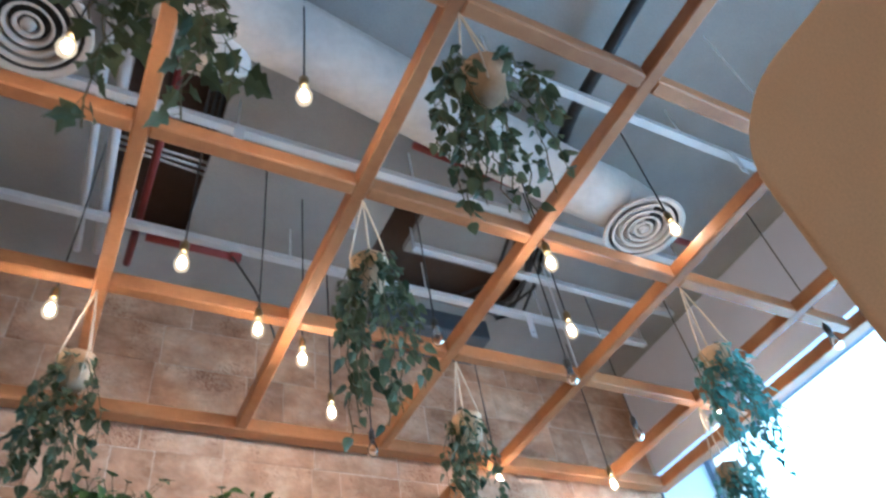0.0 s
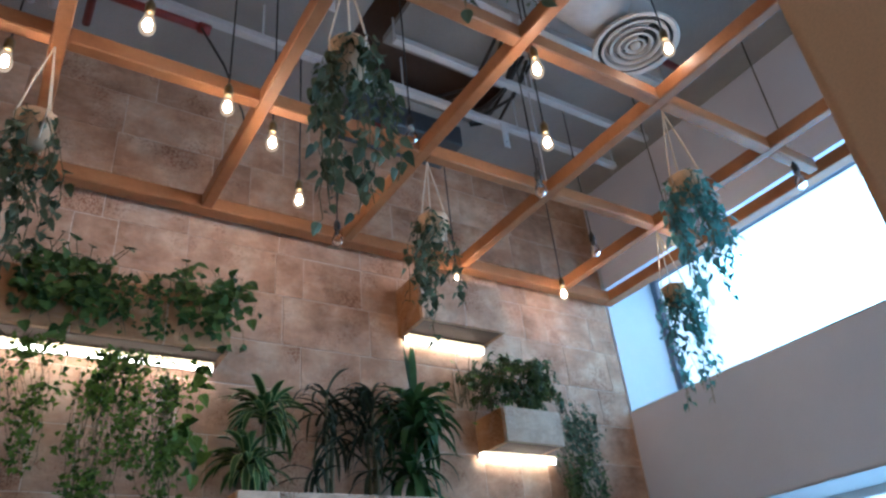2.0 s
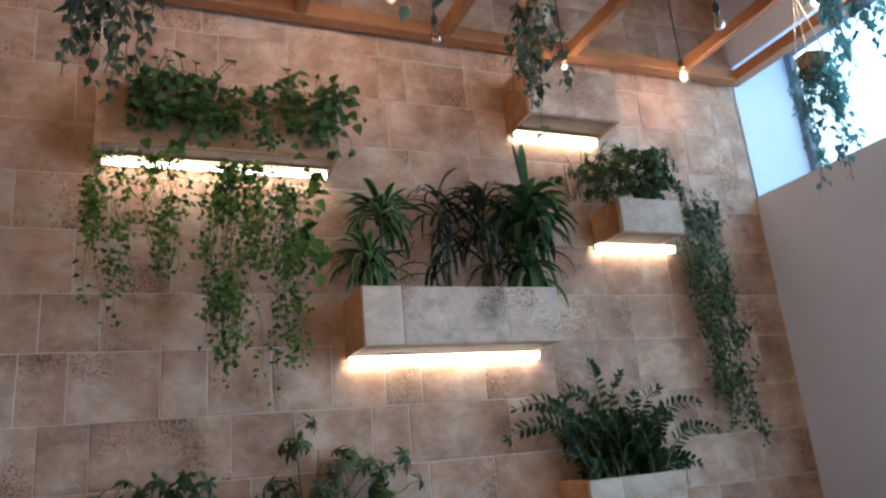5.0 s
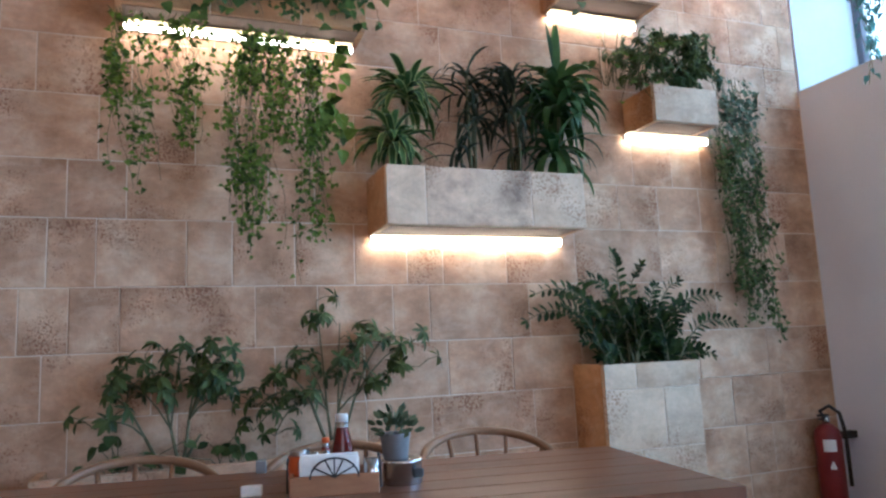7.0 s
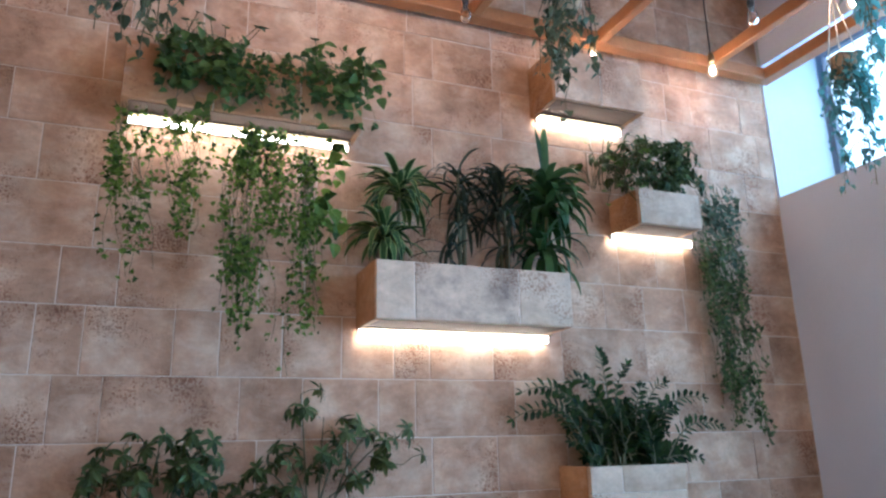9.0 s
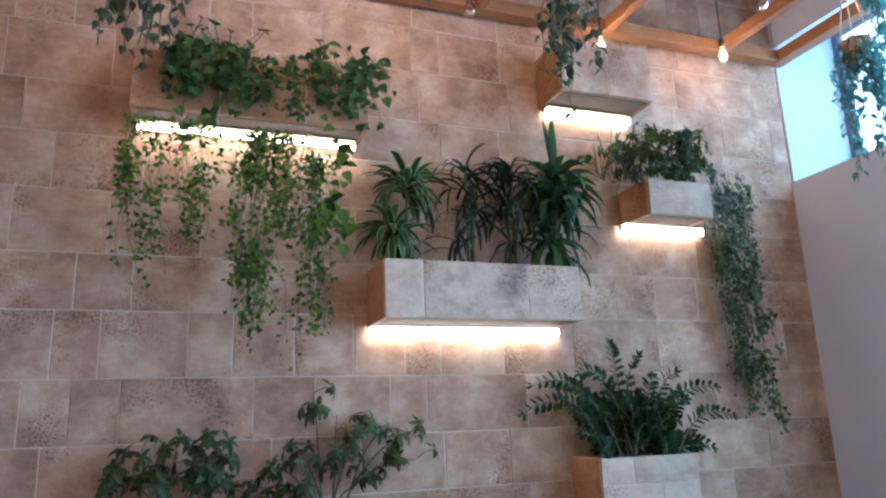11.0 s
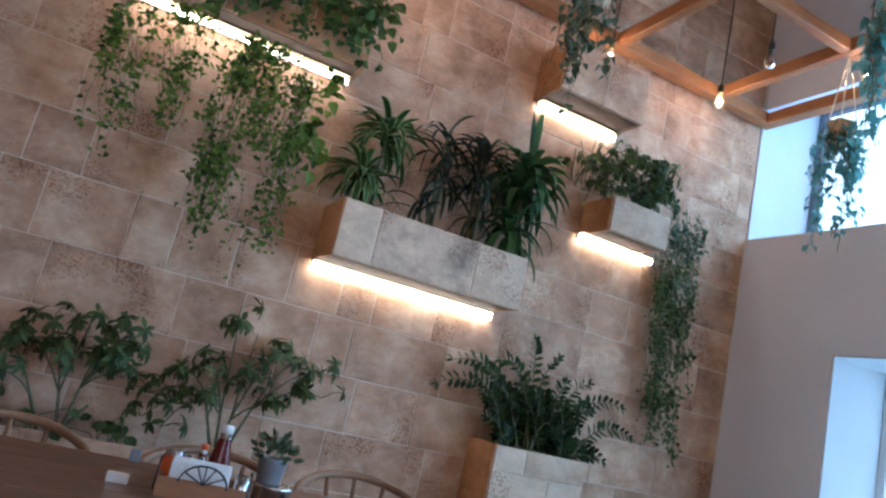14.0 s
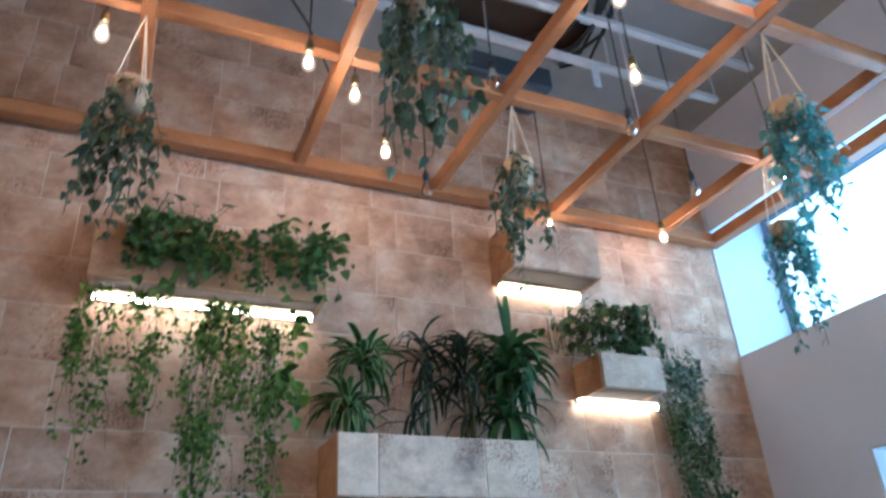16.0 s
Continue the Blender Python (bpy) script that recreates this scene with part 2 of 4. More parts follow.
FILAMENT = glow("warm_bulb", (1.0, 0.62, 0.34), 260.0)
BULB_LIT = bpy.data.materials.new("warm_lit_glass")
BULB_LIT.use_nodes = True
bt = BULB_LIT.node_tree
be, bx, bmix = bt.nodes.new("ShaderNodeEmission"), bt.nodes.new("ShaderNodeBsdfTransparent"), bt.nodes.new("ShaderNodeMixShader")
be.inputs["Color"].default_value = (1.0, 0.66, 0.36, 1)
be.inputs["Strength"].default_value = 1.6
bmix.inputs["Fac"].default_value = 0.28
bt.links.new(bx.outputs[0], bmix.inputs[1])
bt.links.new(be.outputs[0], bmix.inputs[2])
bt.links.new(bmix.outputs[0], bt.nodes["Material Output"].inputs["Surface"])
BULB_GLASS = glass("clear_bulb_glass", (1.0, 0.97, 0.92))
PANE = glass("window_pane", (0.96, 0.99, 1.0), 0.0)
L_POTHOS = leaf_material("pothos_leaf", (0.016, 0.038, 0.010), (0.10, 0.155, 0.036))
L_IVY = leaf_material("ivy_leaf", (0.022, 0.045, 0.009), (0.16, 0.235, 0.035), thin=0.45)
L_SILK = leaf_material("grey_green_leaf", (0.035, 0.052, 0.028), (0.155, 0.185, 0.105), 0.5)
L_DARK = leaf_material("dark_strap_leaf", (0.018, 0.026, 0.016), (0.066, 0.076, 0.044), 0.4, True)
L_DRAC = leaf_material("dracaena_leaf", (0.018, 0.048, 0.014), (0.080, 0.14, 0.042), 0.4, True)
L_STRIPE = leaf_material("yellow_green_edge", (0.23, 0.28, 0.08), (0.38, 0.42, 0.16), 0.45)
L_VINE = leaf_material("olive_vine_leaf", (0.028, 0.047, 0.017), (0.145, 0.185, 0.060), 0.5, thin=0.4)
# Window glare is painted in as a paler, bluer leaf colour.
L_GLARE = leaf_material("glare_tinted_ivy_leaf", (0.09, 0.20, 0.18), (0.20, 0.37, 0.33), 0.45, thin=0.75)
L_ZZ = leaf_material("glossy_dark_leaf", (0.006, 0.017, 0.005), (0.040, 0.068, 0.014), 0.5)
L_SCHEF = leaf_material("umbrella_leaf", (0.026, 0.044, 0.015), (0.105, 0.14, 0.045), 0.4)

# ---- mesh helpers ----


class MB:
    """Collects vertices and faces of one mesh."""

    def __init__(self):
        self.v, self.f = [], []

    def add(self, verts, faces):
        o = len(self.v)
        self.v += [tuple(p) for p in verts]
        self.f += [tuple(o + i for i in q) for q in faces]
        return self

    def box(self, x0, x1, y0, y1, z0, z1, ch=0.0):
        """A box; ch: chamfer round all edges."""
        if ch <= 0:
            vs = [(x, y, z) for x in (x0, x1) for y in (y0, y1) for z in (z0, z1)]
            return self.add(vs, [(0, 1, 3, 2), (4, 6, 7, 5), (0, 4, 5, 1), (2, 3, 7, 6), (0, 2, 6, 4), (1, 5, 7, 3)])
        bm = bmesh.new()
        bmesh.ops.create_cube(bm, size=1)
        bmesh.ops.scale(bm, vec=(x1 - x0, y1 - y0, z1 - z0), verts=bm.verts)
        bmesh.ops.translate(bm, vec=((x0 + x1) / 2, (y0 + y1) / 2, (z0 + z1) / 2), verts=bm.verts)
        bmesh.ops.bevel(bm, geom=list(bm.edges), offset=ch, segments=1, affect="EDGES", clamp_overlap=True)
        self.bm(bm)
        return self

    def bm(self, bm):
        bm.verts.index_update()
        self.add([v.co for v in bm.verts], [[v.index for v in f.verts] for f in bm.faces])
        bm.free()

    def tube(self, path, r, n=6, taper=1.0, caps=True):
        """A tube along a path of points; r at its start, r * taper at its end."""
        pts = [Vector(p) for p in path]
        rings = []
        for k, p in enumerate(pts):
            d = (pts[min(k + 1, len(pts) - 1)] - pts[max(k - 1, 0)])
            d = d.normalized() if d.length > 1e-9 else Vector((0, 0, 1))
            a = d.cross((0, 0, 1)) if abs(d.z) < 0.95 else d.cross((1, 0, 0))
            a.normalize()
            b = d.cross(a)
            rr = r * (1 + (taper - 1) * k / max(1, len(pts) - 1))
            rings.append([p + rr * (math.cos(s) * a + math.sin(s) * b) for s in (2 * math.pi * i / n for i in range(n))])
        vs = [q for ring in rings for q in ring]
        fs = [(k * n + i, k * n + (i + 1) % n, (k + 1) * n + (i + 1) % n, (k + 1) * n + i) for k in range(len(pts) - 1) for i in range(n)]
        if caps:
            fs += [tuple(reversed(range(n))), tuple((len(pts) - 1) * n + i for i in range(n))]
        return self.add(vs, fs)

    def lathe(self, profile, n=20, centre=(0, 0, 0)):
        """A turned shape from (radius, height) pairs."""
        cx, cy, cz = centre
        vs = [(cx + r * math.cos(2 * math.pi * i / n), cy + r * math.sin(2 * math.pi * i / n), cz + z) for r, z in profile for i in range(n)]
        fs = [(k * n + i, k * n + (i + 1) % n, (k + 1) * n + (i + 1) % n, (k + 1) * n + i) for k in range(len(profile) - 1) for i in range(n)]
        return self.add(vs, fs)

    def leaf(self, base, along, up, length, width, kind="oval", droop=0.15):
        """One leaf with a folded midrib. along: the way it points; up: the way its face looks."""
        d = Vector(along).normalized()
        s = d.cross(Vector(up))
        if s.length < 1e-4:
            s = d.cross(Vector((0.3, 0.7, 0.2)))
        s.normalize()
        u = s.cross(d)
        outline = LEAF[kind]
        mid, left, right = [], [], []
        for a, w in outline:
            c = Vector(base) + d * (a * length) - u * (droop * length * a * a) 
            mid.append(c)
            left.append(c + s * (w * width) + u * (0.22 * w * width))
            right.append(c - s * (w * width) + u * (0.22 * w * width))
        n = len(outline)
        vs = mid + left[1:-1] + right[1:-1]
        fs = []
        L = lambda k: 0 if k == 0 else (n - 1 if k == n - 1 else n + k - 1)
        R = lambda k: 0 if k == 0 else (n - 1 if k == n - 1 else n + n - 2 + k - 1)
        for k in range(n - 1):
            for S, rev in ((L, False), (R, True)):
                q = [k, k + 1, S(k + 1), S(k)]
                q = [i for j, i in enumerate(q) if i not in q[:j]]
                if len(q) > 2:
                    fs.append(tuple(reversed(q)) if rev else tuple(q))
        return self.add(vs, fs)


LEAF = {
    "oval": [(0, 0), (0.25, 0.42), (0.55, 0.5), (0.82, 0.27), (1, 0)],
    "heart": [(0, 0), (0.03, 0.26), (0.13, 0.46), (0.32, 0.5), (0.58, 0.38), (0.82, 0.17), (1, 0)],
    "ivy": [(0, 0), (0.10, 0.50), (0.32, 0.26), (0.45, 0.40), (0.66, 0.16), (1, 0)],
    "strap": [(0, 0), (0.12, 0.32), (0.4, 0.5), (0.75, 0.36), (1, 0)],
    "blade": [(0, 0), (0.3, 0.42), (0.6, 0.5), (0.85, 0.3), (1, 0)],
}


def part(name, mb, mat, parent=None, label="", smooth=False, kind=""):
    """Links what an MB (or a bmesh) holds as ONE mesh object."""
    me = bpy.data.meshes.new(name)
    if isinstance(mb, MB):
        me.from_pydata(mb.v, [], mb.f)
    else:
        mb.to_mesh(me)
        mb.free()
    me.materials.append(mat)
    if smooth:
        me.polygons.foreach_set("use_smooth", [True] * len(me.polygons))
    me.update()
    ob = new(name, me)
    if parent:
        ob.parent = parent
    return tagged(ob, label, kind=kind)


def thing(name, label, category, at=(0, 0, 0), group="", kind="", turn=0):
    ob = new(name)
    ob.empty_display_size = 0.1
    ob.matrix_world = pose(*at, 0, 0, turn)
    return tagged(ob, label, category, group, kind)


rnd = random.Random(7)


def rv(a, b):
    return rnd.uniform(a, b)


# ---- the large structure ----
XR = 2.0            # face of the window wall
ZC = 4.6            # ceiling
XW, YS = -5.0, -7.0

part("floor", MB().box(XW - 0.2, XR + 0.72, YS - 0.2, 0.25, -0.15, 0.0), FLOOR_MAT)
tagged(bpy.data.objects["floor"], "brown stone-tiled cafe floor", "floor", kind="structure")

north = part("wall_north", MB().box(XW, XR + 0.72, 0.0015, 0.25, 0.0, 5.4), MORTAR)
tagged(north, "travertine-clad feature wall in running courses", "wall", kind="structure")


def pierced_wall(name, x0, x1, y0, y1, z0, z1, holes, axis):
    """A wall with rectangular openings through it; holes: (a0, a1, z0, z1) along the wall."""
    mb = MB()
    cuts = sorted({*(h[0] for h in holes), *(h[1] for h in holes), (y0 if axis == "y" else x0), (y1 if axis == "y" else x1)})
    for a, b in zip(cuts[:-1], cuts[1:]):
        mid = (a + b) / 2
        spans, z = [], z0
        for h in sorted((h for h in holes if h[0] < mid < h[1]), key=lambda h: h[2]):
            spans.append((z, h[2]))
            z = h[3]
        spans.append((z, z1))
        for s, e in spans:
            if e - s > 1e-4:
                if axis == "y":
                    mb.box(x0, x1, a, b, s, e)
                else:
                    mb.box(a, b, y0, y1, s, e)
    return mb


HIGH = (-3.0, -0.002, 2.705, 3.95)
LOW = (-3.25, -0.75, 0.56, 1.925)
SIDE = (-6.7, -3.7, 0.6, 3.2)
east = part("wall_east", pierced_wall("w", XR, XR + 0.72, YS, 0.012, 0.0, 5.4, [HIGH, LOW, SIDE], "y"), PLASTER)
tagged(east, "smooth grey-white plastered wall with two deep windows", "wall", kind="structure")
# Unseen hole, added only to hold the south fill lamp.
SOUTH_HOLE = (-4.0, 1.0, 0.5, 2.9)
tagged(part("wall_south", pierced_wall("w", XW, XR + 0.72, YS - 0.2, YS, 0.0, 5.4, [SOUTH_HOLE], "x"), BOUNCE_WALL), "plain unseen wall with a hole for added fill", "wall", kind="structure")
tagged(part("wall_west", MB().box(XW - 0.2, XW, YS, 0.25, 0, 5.4), BOUNCE_WALL), "plain unseen wall tinted for warm bounce", "wall", kind="structure")

# window reveals, frames and panes


def window(name, y0, y1, z0, z1, mullions, label, xg, bar=None):
    w = thing(name, label, "window", (0, 0, 0), kind="structure")
    rev = MB()
    e = 0.003
    t = 0.012
    rev.box(XR + 0.002, XR + 0.718, y0 + e, y0 + t, z0 + t, z1 - t)
    rev.box(XR + 0.002, XR + 0.718, y1 - t, y1 - e, z0 + t, z1 - t)
    rev.box(XR + 0.002, XR + 0.718, y0 + e, y1 - e, z1 - t, z1 - e)
    part("reveal", rev, REVEAL, w, "white painted reveal")
    part("window_sill", MB().box(XR + 0.002, XR + 0.718, y0 + e, y1 - e, z0 + e, z0 + t), REVEAL, w)
    fr = MB()
    b = 0.05
    fr.box(xg, xg + 0.06, y0 + t, y0 + t + b, z0 + t, z1 - t, 0.004)
    fr.box(xg, xg + 0.06, y1 - t - b, y1 - t, z0 + t, z1 - t, 0.004)
    fr.box(xg, xg + 0.06, y0 + t + b, y1 - t - b, z0 + t, z0 + t + b, 0.004)
    fr.box(xg, xg + 0.06, y0 + t + b, y1 - t - b, z1 - t - b, z1 - t, 0.004)
    part("window_frame", fr, bar or ALU, w)
    edges = [y0 + t + b, *mullions, y1 - t - b]
    for m in mullions:
        part("mullion", MB().box(xg, xg + 0.06, m - 0.02, m + 0.02, z0 + t + b, z1 - t - b, 0.004), ALU, w)
    for a, c in zip(edges[:-1], edges[1:]):
        p = part("pane", MB().box(xg + 0.025, xg + 0.031, a + 0.02, c - 0.02, z0 + t + b, z1 - t - b), PANE, w)
        p.visible_shadow = False
    return w


high_window = window("window_1", HIGH[0], HIGH[1], HIGH[2], HIGH[3], [], "high deep-set window glaring with daylight", 2.58, SILHOUETTE_FRAME)
part("pelmet", MB().box(XR + 0.004, XR + 0.06, HIGH[0] + 0.014, HIGH[1] - 0.014, 3.715, HIGH[3] - 0.014, 0.004), PLASTER, high_window, "plastered strip above the opening")
window("window_2", LOW[0], LOW[1], LOW[2], LOW[3], [-1.6, -2.4], "low deep-set window with white reveal", 2.5)

# Unseen window, placed where the shadows beside the planters point.
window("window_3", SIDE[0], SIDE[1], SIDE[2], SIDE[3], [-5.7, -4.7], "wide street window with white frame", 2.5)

SKY_GLOW = glow("bright_overcast_sky", (0.84, 0.94, 1.0), 2.4)
tagged(part("backdrop", MB().box(5.0, 5.02, -12.0, 8.0, -2.0, 12.0), SKY_GLOW), "plain bright sky outside the windows", "sky", kind="structure")

# ceiling with open voids
VOIDS = [(-2.16, -1.68, -1.62, -0.42), (-0.56, -0.36, -1.28, -0.80), (-0.56, 0.60, -0.80, -0.42)]


def ceiling_mesh():
    mb = MB()
    xs = sorted({XW, XR + 0.72, *(v[0] for v in VOIDS), *(v[1] for v in VOIDS)})
    ys = sorted({YS, 0.012, *(v[2] for v in VOIDS), *(v[3] for v in VOIDS)})
    for a, b in zip(xs[:-1], xs[1:]):
        for c, d in zip(ys[:-1], ys[1:]):
            if not any(v[0] < (a + b) / 2 < v[1] and v[2] < (c + d) / 2 < v[3] for v in VOIDS):
                mb.box(a, b, c, d, ZC, ZC + 0.05)
    return mb


tagged(part("ceiling", ceiling_mesh(), CEIL), "grey painted board ceiling with open service voids", "ceiling", kind="structure")
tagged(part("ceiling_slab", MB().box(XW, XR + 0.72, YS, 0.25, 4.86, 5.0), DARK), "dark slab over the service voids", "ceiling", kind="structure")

# tan partition with a rounded shoulder, close to the table
bm = bmesh.new()
shape = [(-6.9, 0.0), (-2.985, 0.0), (-2.985, 2.60)]
shape += [(-2.985 - 0.26 * (1 - math.cos(a)), 2.60 + 0.31 * math.sin(a)) for a in (math.pi / 2 * k / 10 for k in range(1, 11))]
shape += [(-6.9, 2.91)]
face = bm.faces.new([bm.verts.new((-0.50, y, z)) for y, z in shape])
ext = bmesh.ops.extrude_face_region(bm, geom=[face])
bmesh.ops.translate(bm, vec=(0.14, 0, 0), verts=[g for g in ext["geom"] if isinstance(g, bmesh.types.BMVert)])
bmesh.ops.bevel(bm, geom=[e for e in bm.edges if abs(e.calc_face_angle(0)) > 0.8], offset=0.03, segments=5, affect="EDGES")
tagged(part("partition_wall", bm, TAN), "tan plastered partition with a rounded top corner", "partition", kind="structure")

# ---- overhead timber grid ----
ZG = 3.54
GX = [-3.77, -2.905, -2.04, -1.175, -0.315, 0.55, 1.44]
GY = [-5.39, -4.525, -3.66, -2.795, -1.92, -1.05]
BW, BH = 0.062, 0.085
grid = thing("timber_grid", "orange-stained timber lattice hung below the ceiling", "pergola grid", (0, 0, ZG))
for x in GX:
    part("beam", MB().box(x - BW / 2, x + BW / 2, -5.6, -0.14, 0.002, BH, 0.006), BEAM, grid)
for y in GY:
    cuts = [-4.3, *GX, 1.9]
    for a, b in zip(cuts[:-1], cuts[1:]):
        part("cross_beam", MB().box(a + BW / 2, b - BW / 2, y - BW / 2, y + BW / 2, 0, BH - 0.002, 0.006), BEAM, grid)
part("wall_beam", MB().box(-4.3, 1.90, -0.14, -0.05, 0, BH, 0.006), BEAM, grid)
part("window_beam", MB().box(1.90, 1.995, -5.6, -0.05, 0.001, BH, 0.006), BEAM, grid)
for x in (-2.04, 0.55):
    for y in (-2.795, -1.05):
        part("hanger_rod", MB().tube([(x, y, BH), (x, y, ZC - ZG)], 0.005, 6), WHITE_STEEL, grid)

# ---- ceiling services ----


def strut(x0, x1, y, z, label="white steel strut channel on the ceiling"):
    s = thing("strut_channel", label, "strut", (x0, y, z), group="ceiling struts")
    prof = [(-0.022, 0.042), (-0.022, 0.0), (0.022, 0.0), (0.022, 0.042), (0.018, 0.042), (0.018, 0.004), (-0.018, 0.004), (-0.018, 0.042)]
    mb = MB().add([(x, y0, z0) for x in (0, x1 - x0) for y0, z0 in prof], [(k, (k + 1) % 8, 8 + (k + 1) % 8, 8 + k) for k in range(8)])
    part("channel", mb, WHITE_STEEL, s)
    n = max(2, int((x1 - x0) / 0.9))
    for k in range(n + 1):
        x = (x1 - x0) * k / n
        part("hanger", MB().tube([(x, 0, 0.0), (x, 0, ZC - z)], 0.006, 6), WHITE_STEEL, s)
    return s


for x0, x1, y, z in ((-2.6, 1.3, -1.52, 4.3), (-2.9, 1.6, -0.74, 4.3), (-0.6, 1.9, -2.33, 4.3), (-0.4, 1.7, -1.0, 4.4)):
    strut(x0, x1, y, z)


def bracket(x, y, z):
    b = thing("ceiling_bracket", "white punched steel bracket hanging from a strut", "bracket", (x, y, z), group="ceiling brackets")
    mb = MB().box(-0.025, 0.025, -0.003, 0.003, -0.16, 0.05, 0.001)
    part("plate", mb, WHITE_STEEL, b)
    part("flange", MB().box(-0.025, 0.025, 0.003, 0.04, 0.044, 0.05), WHITE_STEEL, b)
    part("bolt", MB().lathe([(0.0, 0), (0.009, 0), (0.009, 0.006), (0, 0.006)], 6, (0, 0.003, -0.12)), BLACK, b)


for x, y, z in ((0.05, -1.55, 4.27), (0.98, -2.36, 4.27), (-1.62, -1.55, 4.27), (0.55, -0.77, 4.27), (-0.9, -1.2, 4.35)):
    bracket(x, y, z)

duct = thing("air_duct", "large pale wrapped round air duct", "duct", (0, 0, 0))
path = [(-3.4, -2.25, 4.28), (-2.4, -2.2, 4.28), (-1.5, -2.12, 4.26), (-0.6, -1.98, 4.25), (0.15, -1.88, 4.25), (0.45, -1.86, 4.24)]
part("tube", MB().tube(path, 0.17, 28), DUCT, duct, smooth=True)
part("elbow", MB().tube([(0.40, -1.86, 4.24), (0.52, -1.855, 4.23), (0.60, -1.85, 4.18), (0.615, -1.85, 4.10)], 0.165, 24), DUCT, duct, smooth=True)
for x, y in ((-2.4, -2.2), (-0.6, -1.98)):
    ring = [(x, y + 0.178 * math.cos(a), 4.265 + 0.178 * math.sin(a)) for a in (2 * math.pi * k / 24 for k in range(25))]
    part("strap", MB().tube(ring, 0.008, 5, caps=False), WHITE_STEEL, duct)
duct2 = thing("air_duct", "pale wrapped flexible air duct with a capped end", "duct", (0, 0, 0))
part("tube", MB().tube([(-2.1, -2.9, 4.32), (-1.95, -2.3, 4.3), (-1.85, -2.02, 4.22), (-1.82, -1.92, 4.12)], 0.15, 24), DUCT, duct2, smooth=True)


def diffuser(x, y, z):
    d = thing("air_diffuser", "round white ceiling air diffuser with concentric rings", "air vent", (x, y, z), group="round diffusers")
    part("collar", MB().lathe([(0.15, 0.10), (0.15, 0.03), (0.235, 0.012), (0.24, 0.0), (0.225, -0.004), (0.205, 0.004)], 40), DUCT, d, smooth=True)
    part("throat", MB().lathe([(0.205, 0.004), (0.16, 0.05), (0.0, 0.052)], 32), BLACK, d, "dark throat", smooth=True)
    for r in (0.185, 0.14, 0.098, 0.058):
        part("ring", MB().lathe([(r, 0.0), (r - 0.018, 0.028), (r - 0.022, 0.028), (r - 0.012, -0.004), (r, 0.0)], 36, (0, 0, -0.002)), DUCT, d, smooth=True)
    part("hub", MB().lathe([(0.0, -0.006), (0.028, -0.004), (0.03, 0.01), (0.0, 0.02)], 20), DUCT, d, smooth=True)


diffuser(0.615, -1.85, 4.05)
diffuser(-2.53, -1.89, 4.05)


def pipe(path, r, mat, label, category="pipe", sockets=()):
    p = thing(category.replace(" ", "_"), label, category, path[0])
    o = Vector(path[0])
    part("run", MB().tube([Vector(q) - o for q in path], r, 10), mat, p, smooth=True)
    for a, b in sockets:
        part("socket", MB().tube([Vector(a) - o, Vector(b) - o], r * 1.35, 10), mat, p, smooth=True)


pipe([(-1.9, -0.80, 4.18), (-1.42, -0.80, 4.18)], 0.022, RED_PIPE, "capped red sprinkler pipe stub", "sprinkler pipe", [((-1.46, -0.80, 4.18), (-1.40, -0.80, 4.18))])
pipe([(-1.95, -2.4, 4.5), (-1.95, -0.25, 4.5)], 0.022, RED_PIPE, "red sprinkler pipe crossing a dark void", "sprinkler pipe")
pipe([(-0.72, -1.69, 4.42), (0.3, -1.62, 4.42), (1.5, -1.62, 4.42)], 0.022, RED_PIPE, "long red sprinkler pipe under the ceiling", "sprinkler pipe", [((-0.3, -1.655, 4.42), (-0.2, -1.648, 4.42))])
pipe([(-2.28, -2.0, 4.38), (-2.22, -0.4, 4.38)], 0.02, WHITE_STEEL, "white painted electrical conduit", "conduit")
pipe([(-2.20, -2.0, 4.40), (-2.12, -0.4, 4.40)], 0.026, WHITE_STEEL, "thick white painted conduit", "conduit")
pipe([(-0.02, -2.9, 4.45), (0.03, -2.2, 4.45), (0.12, -1.8, 4.45)], 0.035, BLACK, "black insulated refrigerant pipe", "pipe")
pipe([(-1.45, -0.82, 4.16), (-1.30, -0.75, 4.02), (-1.15, -0.62, 3.86), (-1.10, -0.58, 3.70)], 0.006, BLACK, "loose black cable sagging from a pipe", "cable")
for k in range(3):
    y = -1.05 + 0.05 * k
    pipe([(-2.3, y, 4.66), (-1.95, y - 0.02, 4.60 + 0.02 * (k % 3)), (-1.5, y + 0.05, 4.68)], 0.008, WHITE_STEEL if k % 2 else DUCT, "pale cable looping through the ceiling void", "cable")
mixbox = thing("fan_coil_unit", "dark blue-grey metal fan coil unit in the void", "air unit", (0.1, -0.2, 4.40))
DKBLUE = material("dark_blue_steel", [(0.05, 0.06, 0.075), (0.08, 0.095, 0.115)], 5, 0.5, 0.05, 60)
part("casing", MB().box(-0.42, 0.42, -0.15, 0.17, 0.02, 0.2, 0.01), DKBLUE, mixbox)
for k in range(3):
    part("louvre", MB().box(-0.3 + 0.05 * k, -0.16 + 0.05 * k, -0.10 + 0.06 * k, -0.085 + 0.06 * k, 0.005, 0.02), RED_PIPE, mixbox)
rp = random.Random(91)
